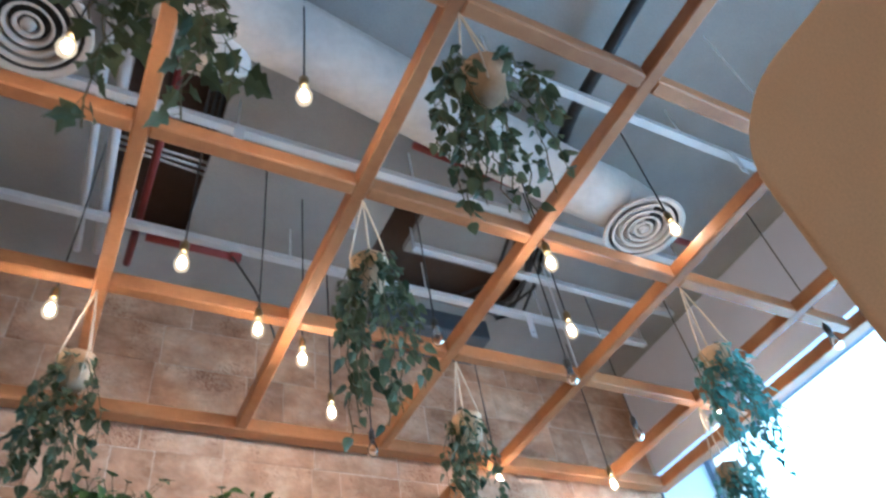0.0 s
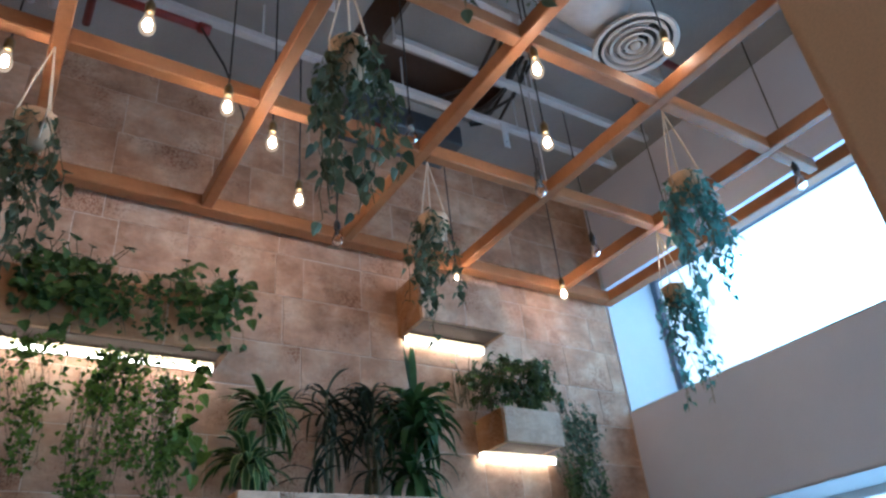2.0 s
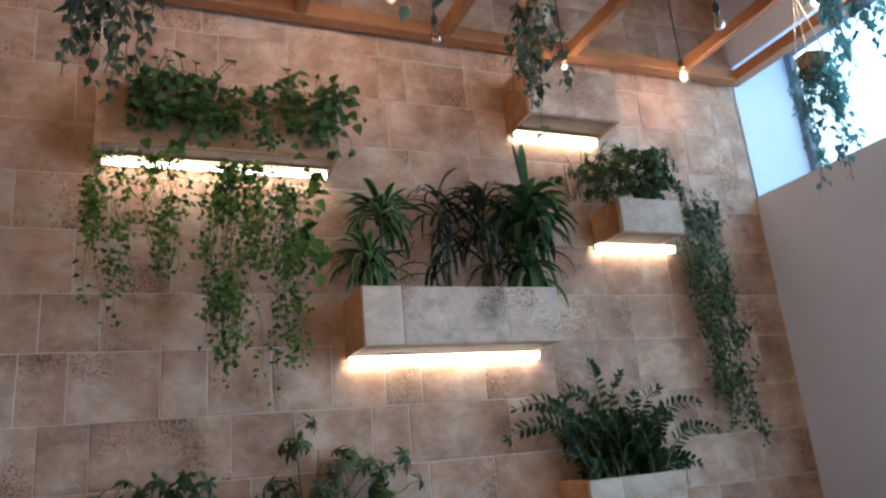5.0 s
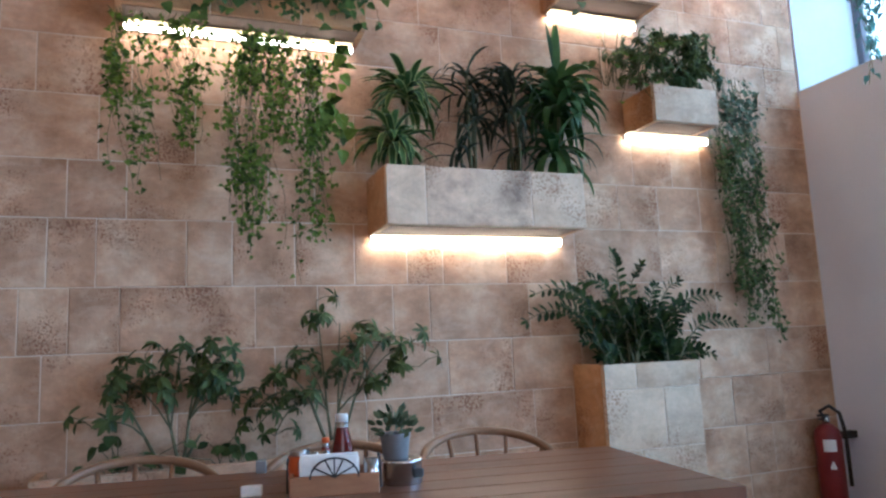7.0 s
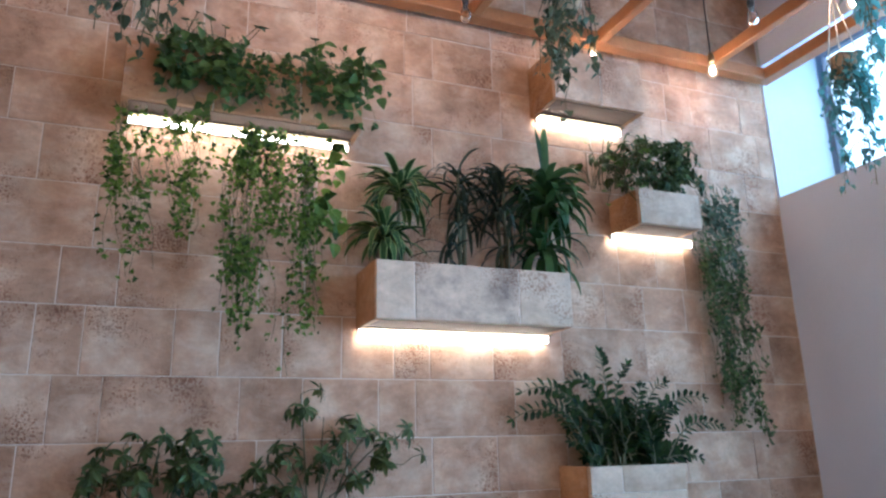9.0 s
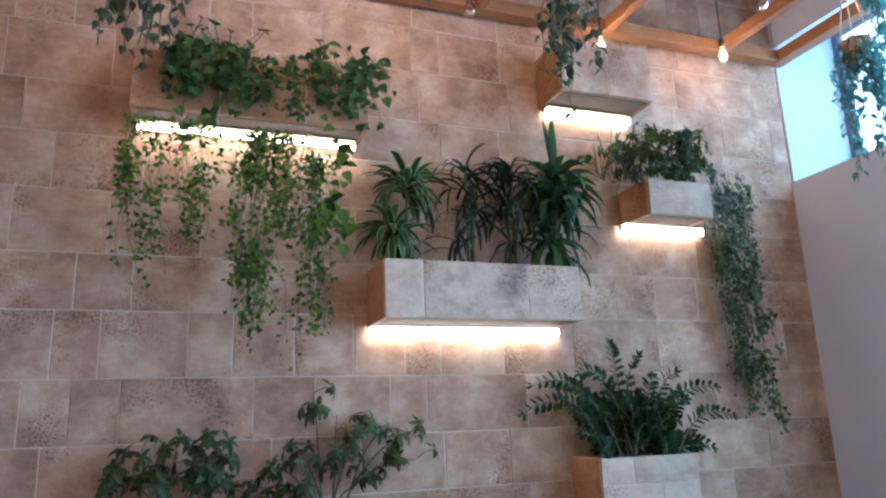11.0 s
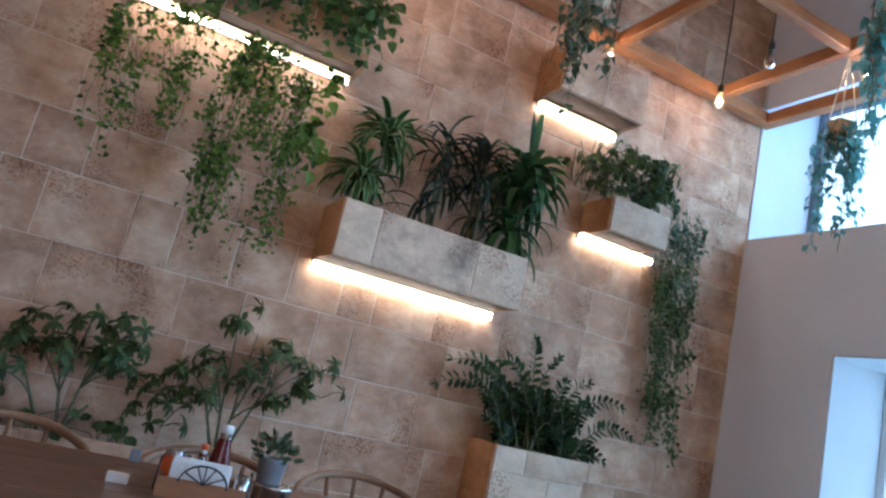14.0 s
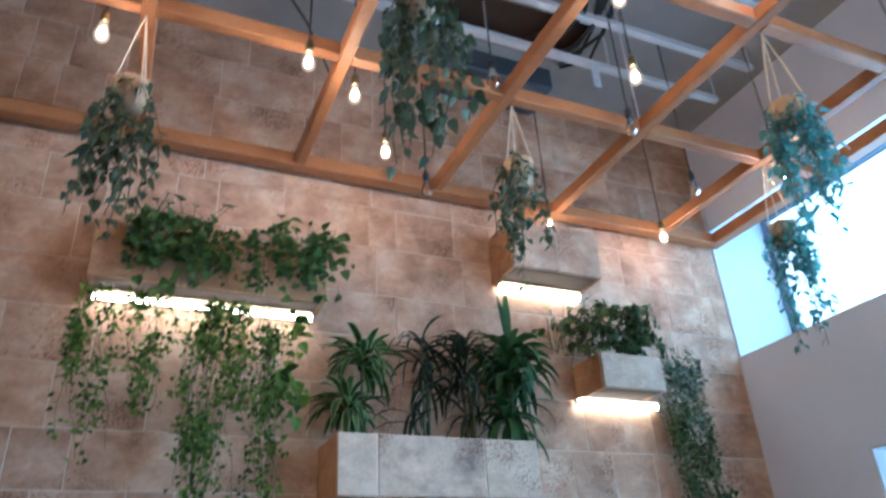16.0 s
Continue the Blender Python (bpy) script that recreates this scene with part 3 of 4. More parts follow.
for k in range(9):
    x, y = 0.22 + 0.045 * k, -1.25 + 0.02 * k
    pipe([(x, y, 4.58), (x + rp.uniform(-.04, .04), y + 0.2, 4.44 + rp.uniform(-.05, .05)), (x + rp.uniform(-.08, .08), y + 0.45, 4.47), (x + rp.uniform(-.05, .1), y + 0.68, 4.58)], 0.011, BLACK, "black flexible hose bundled under the ceiling", "hose")
for k in range(6):
    pipe([(-1.78 + 0.035 * k, -1.75, 4.72), (-1.76 + 0.035 * k, -1.2, 4.72)], 0.014, DKBLUE, "blue-grey insulated pipe in the ceiling void", "pipe")

# ---- pendant bulbs ----


def pendant(x, y, z, lit, z_top=ZC):
    p = thing("pendant_bulb", "glowing clear filament bulb on a black cord" if lit else "unlit clear filament bulb on a black cord", "pendant lamp", (x, y, z), group="pendant bulbs")
    part("cord", MB().tube([(0, 0, 0.13), (0.004, 0.003, 0.5 * (z_top - z)), (0, 0, z_top - z)], 0.0042, 6), BLACK, p)
    part("socket", MB().lathe([(0.0, 0.135), (0.008, 0.135), (0.012, 0.118), (0.019, 0.112), (0.0195, 0.07), (0.017, 0.062), (0.0, 0.06)], 14), BLACK if not lit else BRASS, p, "ribbed lamp holder", smooth=True)
    prof = [(0.0135, 0.07), (0.015, 0.055), (0.022, 0.03), (0.0305, 0.0), (0.031, -0.015), (0.026, -0.033), (0.014, -0.045), (0.0, -0.048)]
    g = part("glass_envelope", MB().lathe(prof, 20), BULB_GLASS, p, smooth=True)
    g.visible_shadow = False
    if lit:
        g.data.materials[0] = BULB_LIT
        part("filament", MB().lathe([(0.0, 0.036), (0.009, 0.026), (0.0155, 0.004), (0.0155, -0.012), (0.009, -0.024), (0.0, -0.027)], 12), FILAMENT, p, "glowing filament cluster", smooth=True)
    else:
        part("filament", MB().tube([(0.006 * math.cos(a), 0.006 * math.sin(a), 0.05 - 0.07 * abs(math.sin(a / 2))) for a in (0.5 * k for k in range(14))], 0.0006, 4), BRASS, p)


for x, y, z, lit in ((-2.297, -2.248, 3.4, 1), (-1.545, -2.29, 3.50, 1), (-1.768, -1.438, 3.4, 1), (-2.203, -1.009, 3.4, 1), (-1.367, -1.131, 3.4, 1),
                     (-1.109, -0.986, 3.4, 1), (-0.821, -0.605, 3.4, 1), (-0.275, -1.933, 3.4, 1), (0.088, -1.56, 3.4, 1), (0.455, -2.12, 3.70, 1),
                     (-0.478, -1.21, 3.5, 0), (0.312, -1.227, 3.4, 0), (-0.472, -0.327, 3.4, 0), (0.453, -0.176, 3.4, 1), (1.272, -0.294, 3.4, 1),
                     (1.46, -1.156, 3.4, 1), (1.054, -0.852, 3.4, 0), (1.643, -1.927, 3.4, 0)):
    pendant(x, y, z, lit, 4.86 if any(v[0] < x < v[1] and v[2] < y < v[3] for v in VOIDS) else ZC)

# ---- stone planter boxes on the wall ----


def slab_box(name, label, x0, x1, z0, z1, depth, cuts, floor_box=False, stain=False, front=None):
    """A planter clad in stone slabs: front pieces cut at the given places, two cheeks, base, soil."""
    b = thing(name, label, "planter", (x0, 0, z0), group="stone planters")
    w, h = x1 - x0, z1 - z0
    t = 0.03
    e = [0, *[c - x0 for c in cuts], w]
    rows = [(0, h)] if not floor_box else [(0.0, h * 0.28), (h * 0.28, h * 0.57), (h * 0.57, h * 0.87), (h * 0.87, h)]
    for k, (a, c) in enumerate(rows):
        ee = e if k % 2 == 1 or len(rows) == 1 else [0, w * 0.6, w]
        for p, q in zip(ee[:-1], ee[1:]):
            stained = stain and ee.index(p) == 1
            part("front_slab", MB().box(p + 0.002, q - 0.002, -depth, -depth + t, a + 0.001, c - 0.002, 0.0035), STONE_STAIN if stained else front or STONE_PALE, b, "slab with a dark grey stain" if stained else "")
        for q in ee[1:-1]:
            part("mortar_joint", MB().box(q - 0.0019, q + 0.0019, -depth + 0.003, -depth + t, a + 0.001, c - 0.002), MORTAR, b)
        if k:
            part("mortar_joint", MB().box(0.003, w - 0.003, -depth + 0.003, -depth + t, a - 0.0018, a + 0.0008), MORTAR, b)
    for side, xa in (("cheek", 0.0), ("cheek", w - t)):
        part(side, MB().box(xa, xa + t, -depth + t, -0.004, 0.0, h, 0.003), STONE_SHADED, b, "stone cheek coloured as in warm shade")
    part("base", MB().box(t, w - t, -depth + t, -0.004, 0, 0.03), SHADED_BASE, b, "underside with shade painted in brown")
    part("soil", MB().box(t, w - t, -depth + t, -0.004, h - 0.06, h - 0.04), SOIL, b, "dark soil")
    return b


slab_box("wall_planter", "long pale travertine wall planter with a dark stain", -0.985, 0.07, 1.69, 1.975, 0.345, (-0.79, -0.235), stain=True)
slab_box("wall_planter", "travertine wall planter hidden by pothos leaves", -2.14, -1.04, 2.635, 2.92, 0.30, (-1.75, -1.35), front=STONE_SHADED)
slab_box("wall_planter", "short travertine wall planter under an umbrella plant", 0.59, 1.03, 2.315, 2.525, 0.30, ())
slab_box("wall_planter", "travertine wall planter beside the hanging pothos", 0.08, 0.70, 3.01, 3.33, 0.30, (0.4,), front=STONE)
slab_box("floor_planter", "tall pale travertine floor planter", 0.13, 0.72, 0.0, 1.005, 0.30, (0.323,), True)
slab_box("floor_planter", "low travertine trough behind the chairs", -2.4, -0.95, 0.0, 0.69, 0.26, (-1.9, -1.4), True, front=STONE)


def led(x0, x1, z, y=-0.035, thick=1.0):
    """A lamp under a planter: added shield plate, slim channel and a rounded diffuser that shines down."""
    s = thing("led_strip", "glowing warm linear lamp under a stone planter", "strip light", (x0, y, z), group="linear lamps")
    w = x1 - x0
    # Plate added to keep the lamp's light off the planter's underside.
    part("mounting_plate", MB().box(0, w, -0.062, 0.030, 0.015, 0.020, 0.002), BRASS, s, "added bronze plate shielding the planter underside")
    for k in (0.0, w - 0.004):
        part("end_cap", MB().box(k, k + 0.004, -0.017, 0.017, -0.016, 0.0148, 0.001), WHITE_STEEL, s)
    half = [(0.016 * thick * math.cos(t), 0.0145 * (1 - thick) - 0.024 * thick * math.sin(t)) for t in (math.pi * k / 8 for k in range(9))] + [(-0.016 * thick, 0.0148), (0.016 * thick, 0.0148)]
    n = len(half)
    mb = MB().add([(x, p, q) for x in (0.0045, w - 0.0045) for p, q in half], [(k, (k + 1) % n, n + (k + 1) % n, n + k) for k in range(n)])
    part("diffuser", mb, LED, s, "glowing diffuser")


led(-0.985, 0.09, 1.668, thick=0.92)
led(-2.113, -1.063, 2.612, -0.10, 0.66)
led(0.56, 1.16, 2.296, thick=0.75)
led(0.10, 0.70, 2.985, thick=0.8)

# ---- plants ----


def hanging(x, y, label, seed, pot_z=-0.42, drop=0.55, vines=16, leaf=0.055, kind="heart", mat=None, z=ZG, shift=(0.0, 0.0), wide=1.0):
    """A potted trailing plant in a rope hanger, hung from a beam."""
    r = random.Random(seed)
    p = thing("hanging_plant", label, "hanging plant", (x, y, z), group="hanging baskets")
    pr = 0.075
    cx, cy = shift
    for k in range(3):
        a = 2.1 * k + seed
        part("rope", MB().tube([(0, 0, 0), (cx * 0.5 + pr * 0.55 * math.cos(a), cy * 0.5 + pr * 0.55 * math.sin(a), pot_z * 0.5), (cx + pr * 1.02 * math.cos(a), cy + pr * 1.02 * math.sin(a), pot_z + 0.01), (cx + pr * 0.8 * math.cos(a), cy + pr * 0.8 * math.sin(a), pot_z - 0.13)], 0.004, 6), ROPE, p)
    pot = part("pot", MB().lathe([(0.0, -0.13), (0.05, -0.13), (0.062, -0.06), (0.075, 0.0), (0.07, 0.003), (0.066, -0.02), (0.0, -0.022)], 20, (cx, cy, pot_z)), POT, p, "pale clay pot", smooth=True)
    part("soil", MB().lathe([(0.0, -0.014), (0.03, -0.012), (0.064, -0.019)], 16, (cx, cy, pot_z)), SOIL, pot, "dark soil")
    st, lv = MB(), MB()
    for k in range(vines):
        a = r.uniform(0, 2 * math.pi)
        out = r.uniform(0.05, 0.19) * wide
        d = Vector((math.cos(a), math.sin(a), 0))
        end = pot_z - drop * r.uniform(0.35, 1.0)
        pts = [Vector((cx, cy, pot_z - 0.01)) + d * 0.03]
        n = 9
        for j in range(1, n + 1):
            u = j / n
            rise = 0.045 * math.sin(math.pi * min(1, u * 2.2)) if u < 0.46 else 0
            pts.append(Vector((cx, cy, pot_z + rise + (end - pot_z) * u ** 1.4)) + d * (0.03 + out * min(1, u * 1.8)) + Vector((r.uniform(-.02, .02), r.uniform(-.02, .02), 0)))
        st.tube(pts, 0.0022, 4, caps=False)
        for j in range(1, len(pts)):
            for _ in range(2 if j > 2 else r.choice((0, 0, 1))):
                q = pts[j].lerp(pts[j - 1], r.random())
                b = r.uniform(0, 2 * math.pi)
                out_d = Vector((math.cos(b), math.sin(b), r.uniform(-1.1, 0.1)))
                s = leaf * r.uniform(0.65, 1.2)
                stalk = q + out_d.normalized() * s * 0.35
                st.tube([q, stalk], 0.0012, 3, caps=False)
                lv.leaf(stalk, out_d + Vector((0, 0, -0.5)), Vector((math.cos(b), math.sin(b), 0.9)), s, s * 0.82, kind, r.uniform(0.05, 0.35))
    part("vine", st, STEM, p, kind="stuff")
    part("foliage", lv, mat or L_SILK, p, "grey-green trailing leaves", kind="stuff")
    return p


hanging(-1.15, -1.88, "hanging pothos in a clay pot and rope hanger", 1, -0.38, 0.70, 24, leaf=0.048, wide=0.78)
hanging(-1.15, -2.77, "hanging pothos with round leaves in a rope hanger", 2, -0.36, 0.62, 24, leaf=0.044, shift=(0.03, 0.02), wide=0.85)
hanging(-2.05, -1.02, "hanging pothos close to the stone wall", 3, -0.38, 0.82, 17, leaf=0.048, wide=0.6)
hanging(-0.27, -1.02, "slim hanging pothos in a rope hanger", 4, -0.36, 0.62, 16, leaf=0.046, wide=0.75)
hanging(0.60, -1.89, "hanging ivy tinted with the high window's glare", 5, -0.42, 0.66, 26, leaf=0.054, kind="ivy", mat=L_GLARE, wide=0.52)
hanging(-2.04, -2.78, "hanging ivy with large lobed leaves", 6, -0.42, 0.66, 11, leaf=0.068, kind="ivy", wide=0.72)


def cascade(name, label, x0, x1, y, z0, z1, strands, leaf, mat, seed, category="trailing plant", kind="ivy", bias=0.0, depth=0.05, least=0.4):
    """Strands of leaves hanging flat against a wall."""
    r = random.Random(seed)
    p = thing(name, label, category, ((x0 + x1) / 2, y, z0))
    st, lv = MB(), MB()
    for k in range(strands):
        xs = r.uniform(x0, x1) - (x0 + x1) / 2
        zend = (z1 - z0) * r.uniform(least, 1.0)
        yy = r.uniform(-depth, 0)
        pts = [Vector((xs, yy, 0))]
        n = max(4, int(-zend / 0.045))
        wob = r.uniform(0, 6)
        for j in range(1, n + 1):
            u = j / n
            pts.append(Vector((xs + bias * u + 0.03 * math.sin(wob + 5 * u) + r.uniform(-.006, .006), yy + r.uniform(-.01, .01), zend * u)))
        st.tube(pts, 0.0014, 3, caps=False)
        for j in range(1, len(pts)):
            clump = noise.noise(Vector((9 * (pts[j].x + seed), 0.0, 7 * pts[j].z)))
            for _ in range(4 if clump > 0.12 else 2 if clump > -0.12 else 1 if r.random() < 0.5 else 0):
                b = r.uniform(0, 2 * math.pi)
                q = pts[j] + Vector((r.uniform(-.03, .03), r.uniform(-.03, .005), r.uniform(-.02, .02)))
                s = leaf * r.uniform(0.6, 1.25)
                lv.leaf(q, (math.cos(b), -0.35, math.sin(b) - 0.7), (r.uniform(-.5, .5), -1, 0.4), s, s * 0.85, kind, r.uniform(0, .3))
    part("vine", st, STEM, p, kind="stuff")
    part("foliage", lv, mat, p, "small lobed trailing leaves", kind="stuff")
    return p


def bush(name, label, x0, x1, y0, y1, z, h, count, leaf, mat, seed, kind="heart", category="pothos", spill=0.25):
    """A mound of broad leaves on stalks that rise from soil and spill over the rim."""
    r = random.Random(seed)
    p = thing(name, label, category, ((x0 + x1) / 2, (y0 + y1) / 2, z))
    st, lv = MB(), MB()
    for k in range(count):
        bx, by = r.uniform(x0, x1) - (x0 + x1) / 2, r.uniform(y0, y1) - (y0 + y1) / 2
        a = r.uniform(0, 2 * math.pi)
        reach = r.uniform(0.02, 0.16)
        hz = h * r.uniform(-spill * 3, 1.0) if r.random() < spill * 2 else h * r.uniform(0.2, 1.0)
        d = Vector((math.cos(a), math.sin(a) - 0.5, 0))
        tip = Vector((bx, by, hz)) + d * reach
        if hz < 0.02:
            tip.y = (y0 - y1) / 2 - r.uniform(0.03, 0.10)
        st.tube([(bx, by, -0.04), Vector((bx, by, max(hz, 0.03) * 0.6)) + d * reach * 0.4, tip], 0.0022, 4, caps=False)
        s = leaf * r.uniform(0.6, 1.25)
        lv.leaf(tip, d + Vector((0, -0.2, r.uniform(-0.9, 0.1))), (r.uniform(-.4, .4), -0.7, 0.8), s, s * 0.8, kind, r.uniform(0.05, .35))
    part("stalk_tuft", st, STEM, p, kind="stuff")
    part("foliage", lv, mat, p, kind="stuff")
    return p


bush("pothos", "lush pothos spilling over a wall planter", -2.00, -1.60, -0.27, -0.06, 2.92, 0.18, 48, 0.064, L_POTHOS, 11)
bush("pothos", "lush pothos at the planter's far end", -1.38, -1.02, -0.27, -0.06, 2.92, 0.20, 28, 0.064, L_POTHOS, 12)
cascade("pothos_vine", "pothos vine trailing over the planter front", -1.98, -1.62, -0.34, 2.98, 2.56, 24, 0.048, L_POTHOS, 13, kind="heart")
cascade("pothos_vine", "pothos vine trailing off the planter corner", -1.36, -0.98, -0.34, 3.02, 2.54, 14, 0.05, L_POTHOS, 14, kind="heart", bias=0.05)
cascade("pothos_vine", "thin pothos vine on the planter's bare front", -1.64, -1.34, -0.325, 2.95, 2.60, 13, 0.03, L_POTHOS, 24, kind="heart")
for label, x0, x1, z0, z1, n, leaf, seed, bias in (
        ("thin ivy strands lit from above", -2.17, -2.00, 2.60, 1.78, 16, 0.0275, 15, 0.05),
        ("short bright ivy strands under the lamp", -1.97, -1.80, 2.60, 2.02, 16, 0.0275, 21, 0.05),
        ("dense ivy curtain hanging down the stone", -1.64, -1.46, 2.58, 1.55, 26, 0.0275, 16, -0.07),
        ("dense ivy strands under the lamp", -1.50, -1.28, 2.58, 1.95, 24, 0.0275, 22, 0.0),
        ("long ivy strand reaching below the rest", -1.34, -1.25, 2.48, 1.55, 14, 0.0275, 17, 0.0),
        ("sparse ivy tips trailing down", -1.62, -1.38, 2.2, 1.40, 6, 0.028, 23, 0.05)):
    cascade("ivy_curtain", label, x0, x1, -0.28, z0, z1, n, leaf, L_IVY, seed, bias=bias)
cascade("pothos_vine", "pothos strand with broad leaves", -1.19, -1.14, -0.27, 2.58, 2.02, 2, 0.065, L_IVY, 18, kind="heart", least=0.85)
cascade("ivy_curtain", "long soft vine curtain beside the window wall", 1.14, 1.46, -0.05, 2.42, 1.08, 38, 0.031, L_VINE, 19, bias=0.06, least=0.5, depth=0.09)
cascade("ivy_curtain", "vine spilling from a planter corner", 1.02, 1.26, -0.22, 2.62, 2.12, 22, 0.038, L_SILK, 20, bias=0.08, depth=0.08)


def two_tone(ob, mat, count):
    """Gives the last faces of a mesh, count of them, a second material."""
    ob.data.materials.append(mat)
    n = len(ob.data.polygons)
    for k in range(n - count, n):
        ob.data.polygons[k].material_index = 1
    return ob


def rosette(p, at, count, length, width, mat, r, stripe=None, bend=1.0, low=0.05, least=-0.2, spears=0):
    """A tuft of strap leaves that rise and arch over, each one a part."""
    c0 = Vector(at)
    for k in range(count + spears):
        spear = k >= count
        c = c0 + Vector((0, 0, r.uniform(-low, 0.03)))
        a = r.uniform(0, 2 * math.pi)
        el = r.uniform(1.35, 1.5) if spear else r.uniform(least, 1.35)
        L = length * (1.15 if spear else r.uniform(0.65, 1.1))
        fall = 0.1 if spear else bend * r.uniform(0.6, 1.25)
        flat = Vector((math.cos(a), math.sin(a) * 0.75, 0))
        side = Vector((-math.sin(a), math.cos(a), 0))
        n = 8
        q = c.copy()
        pts = [q.copy()]
        for j in range(n):
            e = max(el - fall * ((j + 1) / n) ** 1.3, -1.5)
            q = q + (flat * math.cos(e) + Vector((0, 0, math.sin(e)))) * (L / n)
            pts.append(q.copy())
        twist = r.uniform(-0.5, 0.5)
        mb = MB()
        edges = ((-1.0, 1.0),) if not stripe else ((-0.74, 0.74), (0.74, 1.0), (-1.0, -0.74))
        for k0, k1 in edges:
            vs, fs = [], []
            for j, q in enumerate(pts):
                u = j / n
                w = width * (0.5 + 1.0 * u) * (1 - u ** 2.6) * 0.5 + 0.0006
                across = (side + Vector((0, 0, twist * u))).normalized()
                vs += [q + across * w * s + Vector((0, 0, 0.25 * w * abs(s))) for s in (k0, (k0 + k1) / 2, k1)]
            for j in range(n):
                fs += [(3 * j, 3 * j + 1, 3 * j + 4, 3 * j + 3), (3 * j + 1, 3 * j + 2, 3 * j + 5, 3 * j + 4)]
            mb.add(vs, fs)
        leaf = part("leaf", mb, mat, p, smooth=True)
        if stripe:
            two_tone(leaf, stripe, 4 * n)


def dracaena(label, x, y, z, heads, length, width, mat, seed, stripe=None, bend=1.0, stem=0.011, low=0.05, least=-0.2):
    """heads: offset, height, leaf count and spear count of each tuft."""
    r = random.Random(seed)
    p = thing("dracaena", label, "dracaena", (x, y, z), group="dracaenas")
    for dx, dy, h, count, spears in heads:
        part("stem", MB().tube([(dx * 0.5, dy * 0.5, -0.05), (dx * 0.8, dy, h * 0.5), (dx, dy, h)], stem, 8, 0.7), STEM, p, smooth=True)
        rosette(p, (dx, dy, h), count, length, width, mat, r, stripe, bend, low, least, spears)


dracaena("dracaena with yellow-edged leaves in two tufts", -0.85, -0.15, 1.96, ((-0.03, 0, 0.19, 60, 0), (0.05, 0, 0.44, 56, 0)), 0.27, 0.046, L_DRAC, 31, L_STRIPE, 1.65, least=-0.1)
dracaena("dark narrow-leaved dracaena with drooping foliage", -0.47, -0.15, 1.96, ((0.0, 0, 0.56, 36, 0), (0.05, 0.02, 0.42, 24, 0), (-0.08, -0.03, 0.20, 12, 0)), 0.30, 0.023, L_DARK, 32, None, 1.9, low=0.14, least=-0.35)
dracaena("dark dracaena with slender drooping leaves", -0.20, -0.15, 1.96, ((0.0, 0, 0.58, 36, 0), (-0.03, 0.02, 0.44, 26, 0), (0.0, -0.03, 0.24, 14, 0)), 0.29, 0.026, L_DARK, 34, None, 1.9, low=0.14, least=-0.35)
dracaena("broad-leaved dracaena with a tall crown", 0.04, -0.15, 1.96, ((0.03, 0, 0.54, 56, 3), (0.01, -0.02, 0.42, 32, 0), (-0.05, -0.06, 0.17, 34, 0)), 0.34, 0.056, L_DRAC, 33, None, 1.9, low=0.07, least=-0.4)


def zz_plant(x, y, z, seed):
    """Long arching fronds set one by one over a low dark mass of short ones."""
    r = random.Random(seed)
    p = thing("zz_plant", "glossy dark zz plant filling a stone planter", "zz plant", (x, y, z))
    reach = [(-0.10, 0.62, 0.02), (0.04, 0.55, 0.02), (-0.33, 0.46, 0.16), (-0.62, 0.40, 0.20), (-0.66, 0.27, 0.22), (0.30, 0.46, 0.05), (0.55, 0.38, 0.12),
             (0.57, 0.22, 0.14), (0.46, 0.06, 0.14), (0.16, 0.44, 0.03), (-0.48, 0.40, 0.14), (-0.20, 0.38, 0.06)]
    for k in range(62):
        st, lv = MB(), MB()
        long = k < len(reach)
        base = Vector((r.uniform(-.20, .22), r.uniform(-.09, .09), -0.05))
        if long:
            dx, dz, arch = reach[k]
            base.x = 0.25 * dx + r.uniform(-.06, .06)
            tip = Vector((dx, -0.06 + r.uniform(-.08, .06), dz))
        else:
            arch = r.uniform(0.02, 0.1)
            tip = Vector((base.x * 1.3 + r.uniform(-.30, .20), base.y + r.uniform(-.14, .06), r.uniform(0.06, 0.34)))
        bend = Vector((base.x + 0.35 * (tip.x - base.x), (base.y + tip.y) / 2, tip.z * 0.85 + arch))
        n = 15 if long else 10
        pts = [base.lerp(bend, u).lerp(bend.lerp(tip, u), u) for u in (j / n for j in range(n + 1))]
        st.tube(pts, 0.006, 5, 0.35)
        roll = r.uniform(-0.6, 0.6)
        for j in range(5 if long else 3, n + 1):
            t = (pts[j] - pts[j - 1]).normalized()
            s = t.cross((roll, -1, 0.35))
            s.normalize()
            face = s.cross(t)
            for sg in (-1, 1):
                if r.random() < 0.06:
                    continue
                Lf = (0.068 if long else 0.074) * r.uniform(0.8, 1.15) * (1.1 - 0.45 * (j / n) ** 2)
                way = s * sg + t * r.uniform(0.5, 0.9) - face * r.uniform(-0.35, 0.15)
                lv.leaf(pts[j], way, Vector((r.uniform(-.25, .25), -0.6, 0.8)), Lf, Lf * 0.46, "blade", 0.08)
        lv.leaf(pts[-1], pts[-1] - pts[-2], (0, -0.8, 0.6), 0.045, 0.018, "blade", 0.05)
        frond = MB().add(st.v, st.f).add(lv.v, lv.f)
        two_tone(part("frond", frond, STEM, p), L_ZZ, len(lv.f))


zz_plant(0.43, -0.15, 0.97, 41)


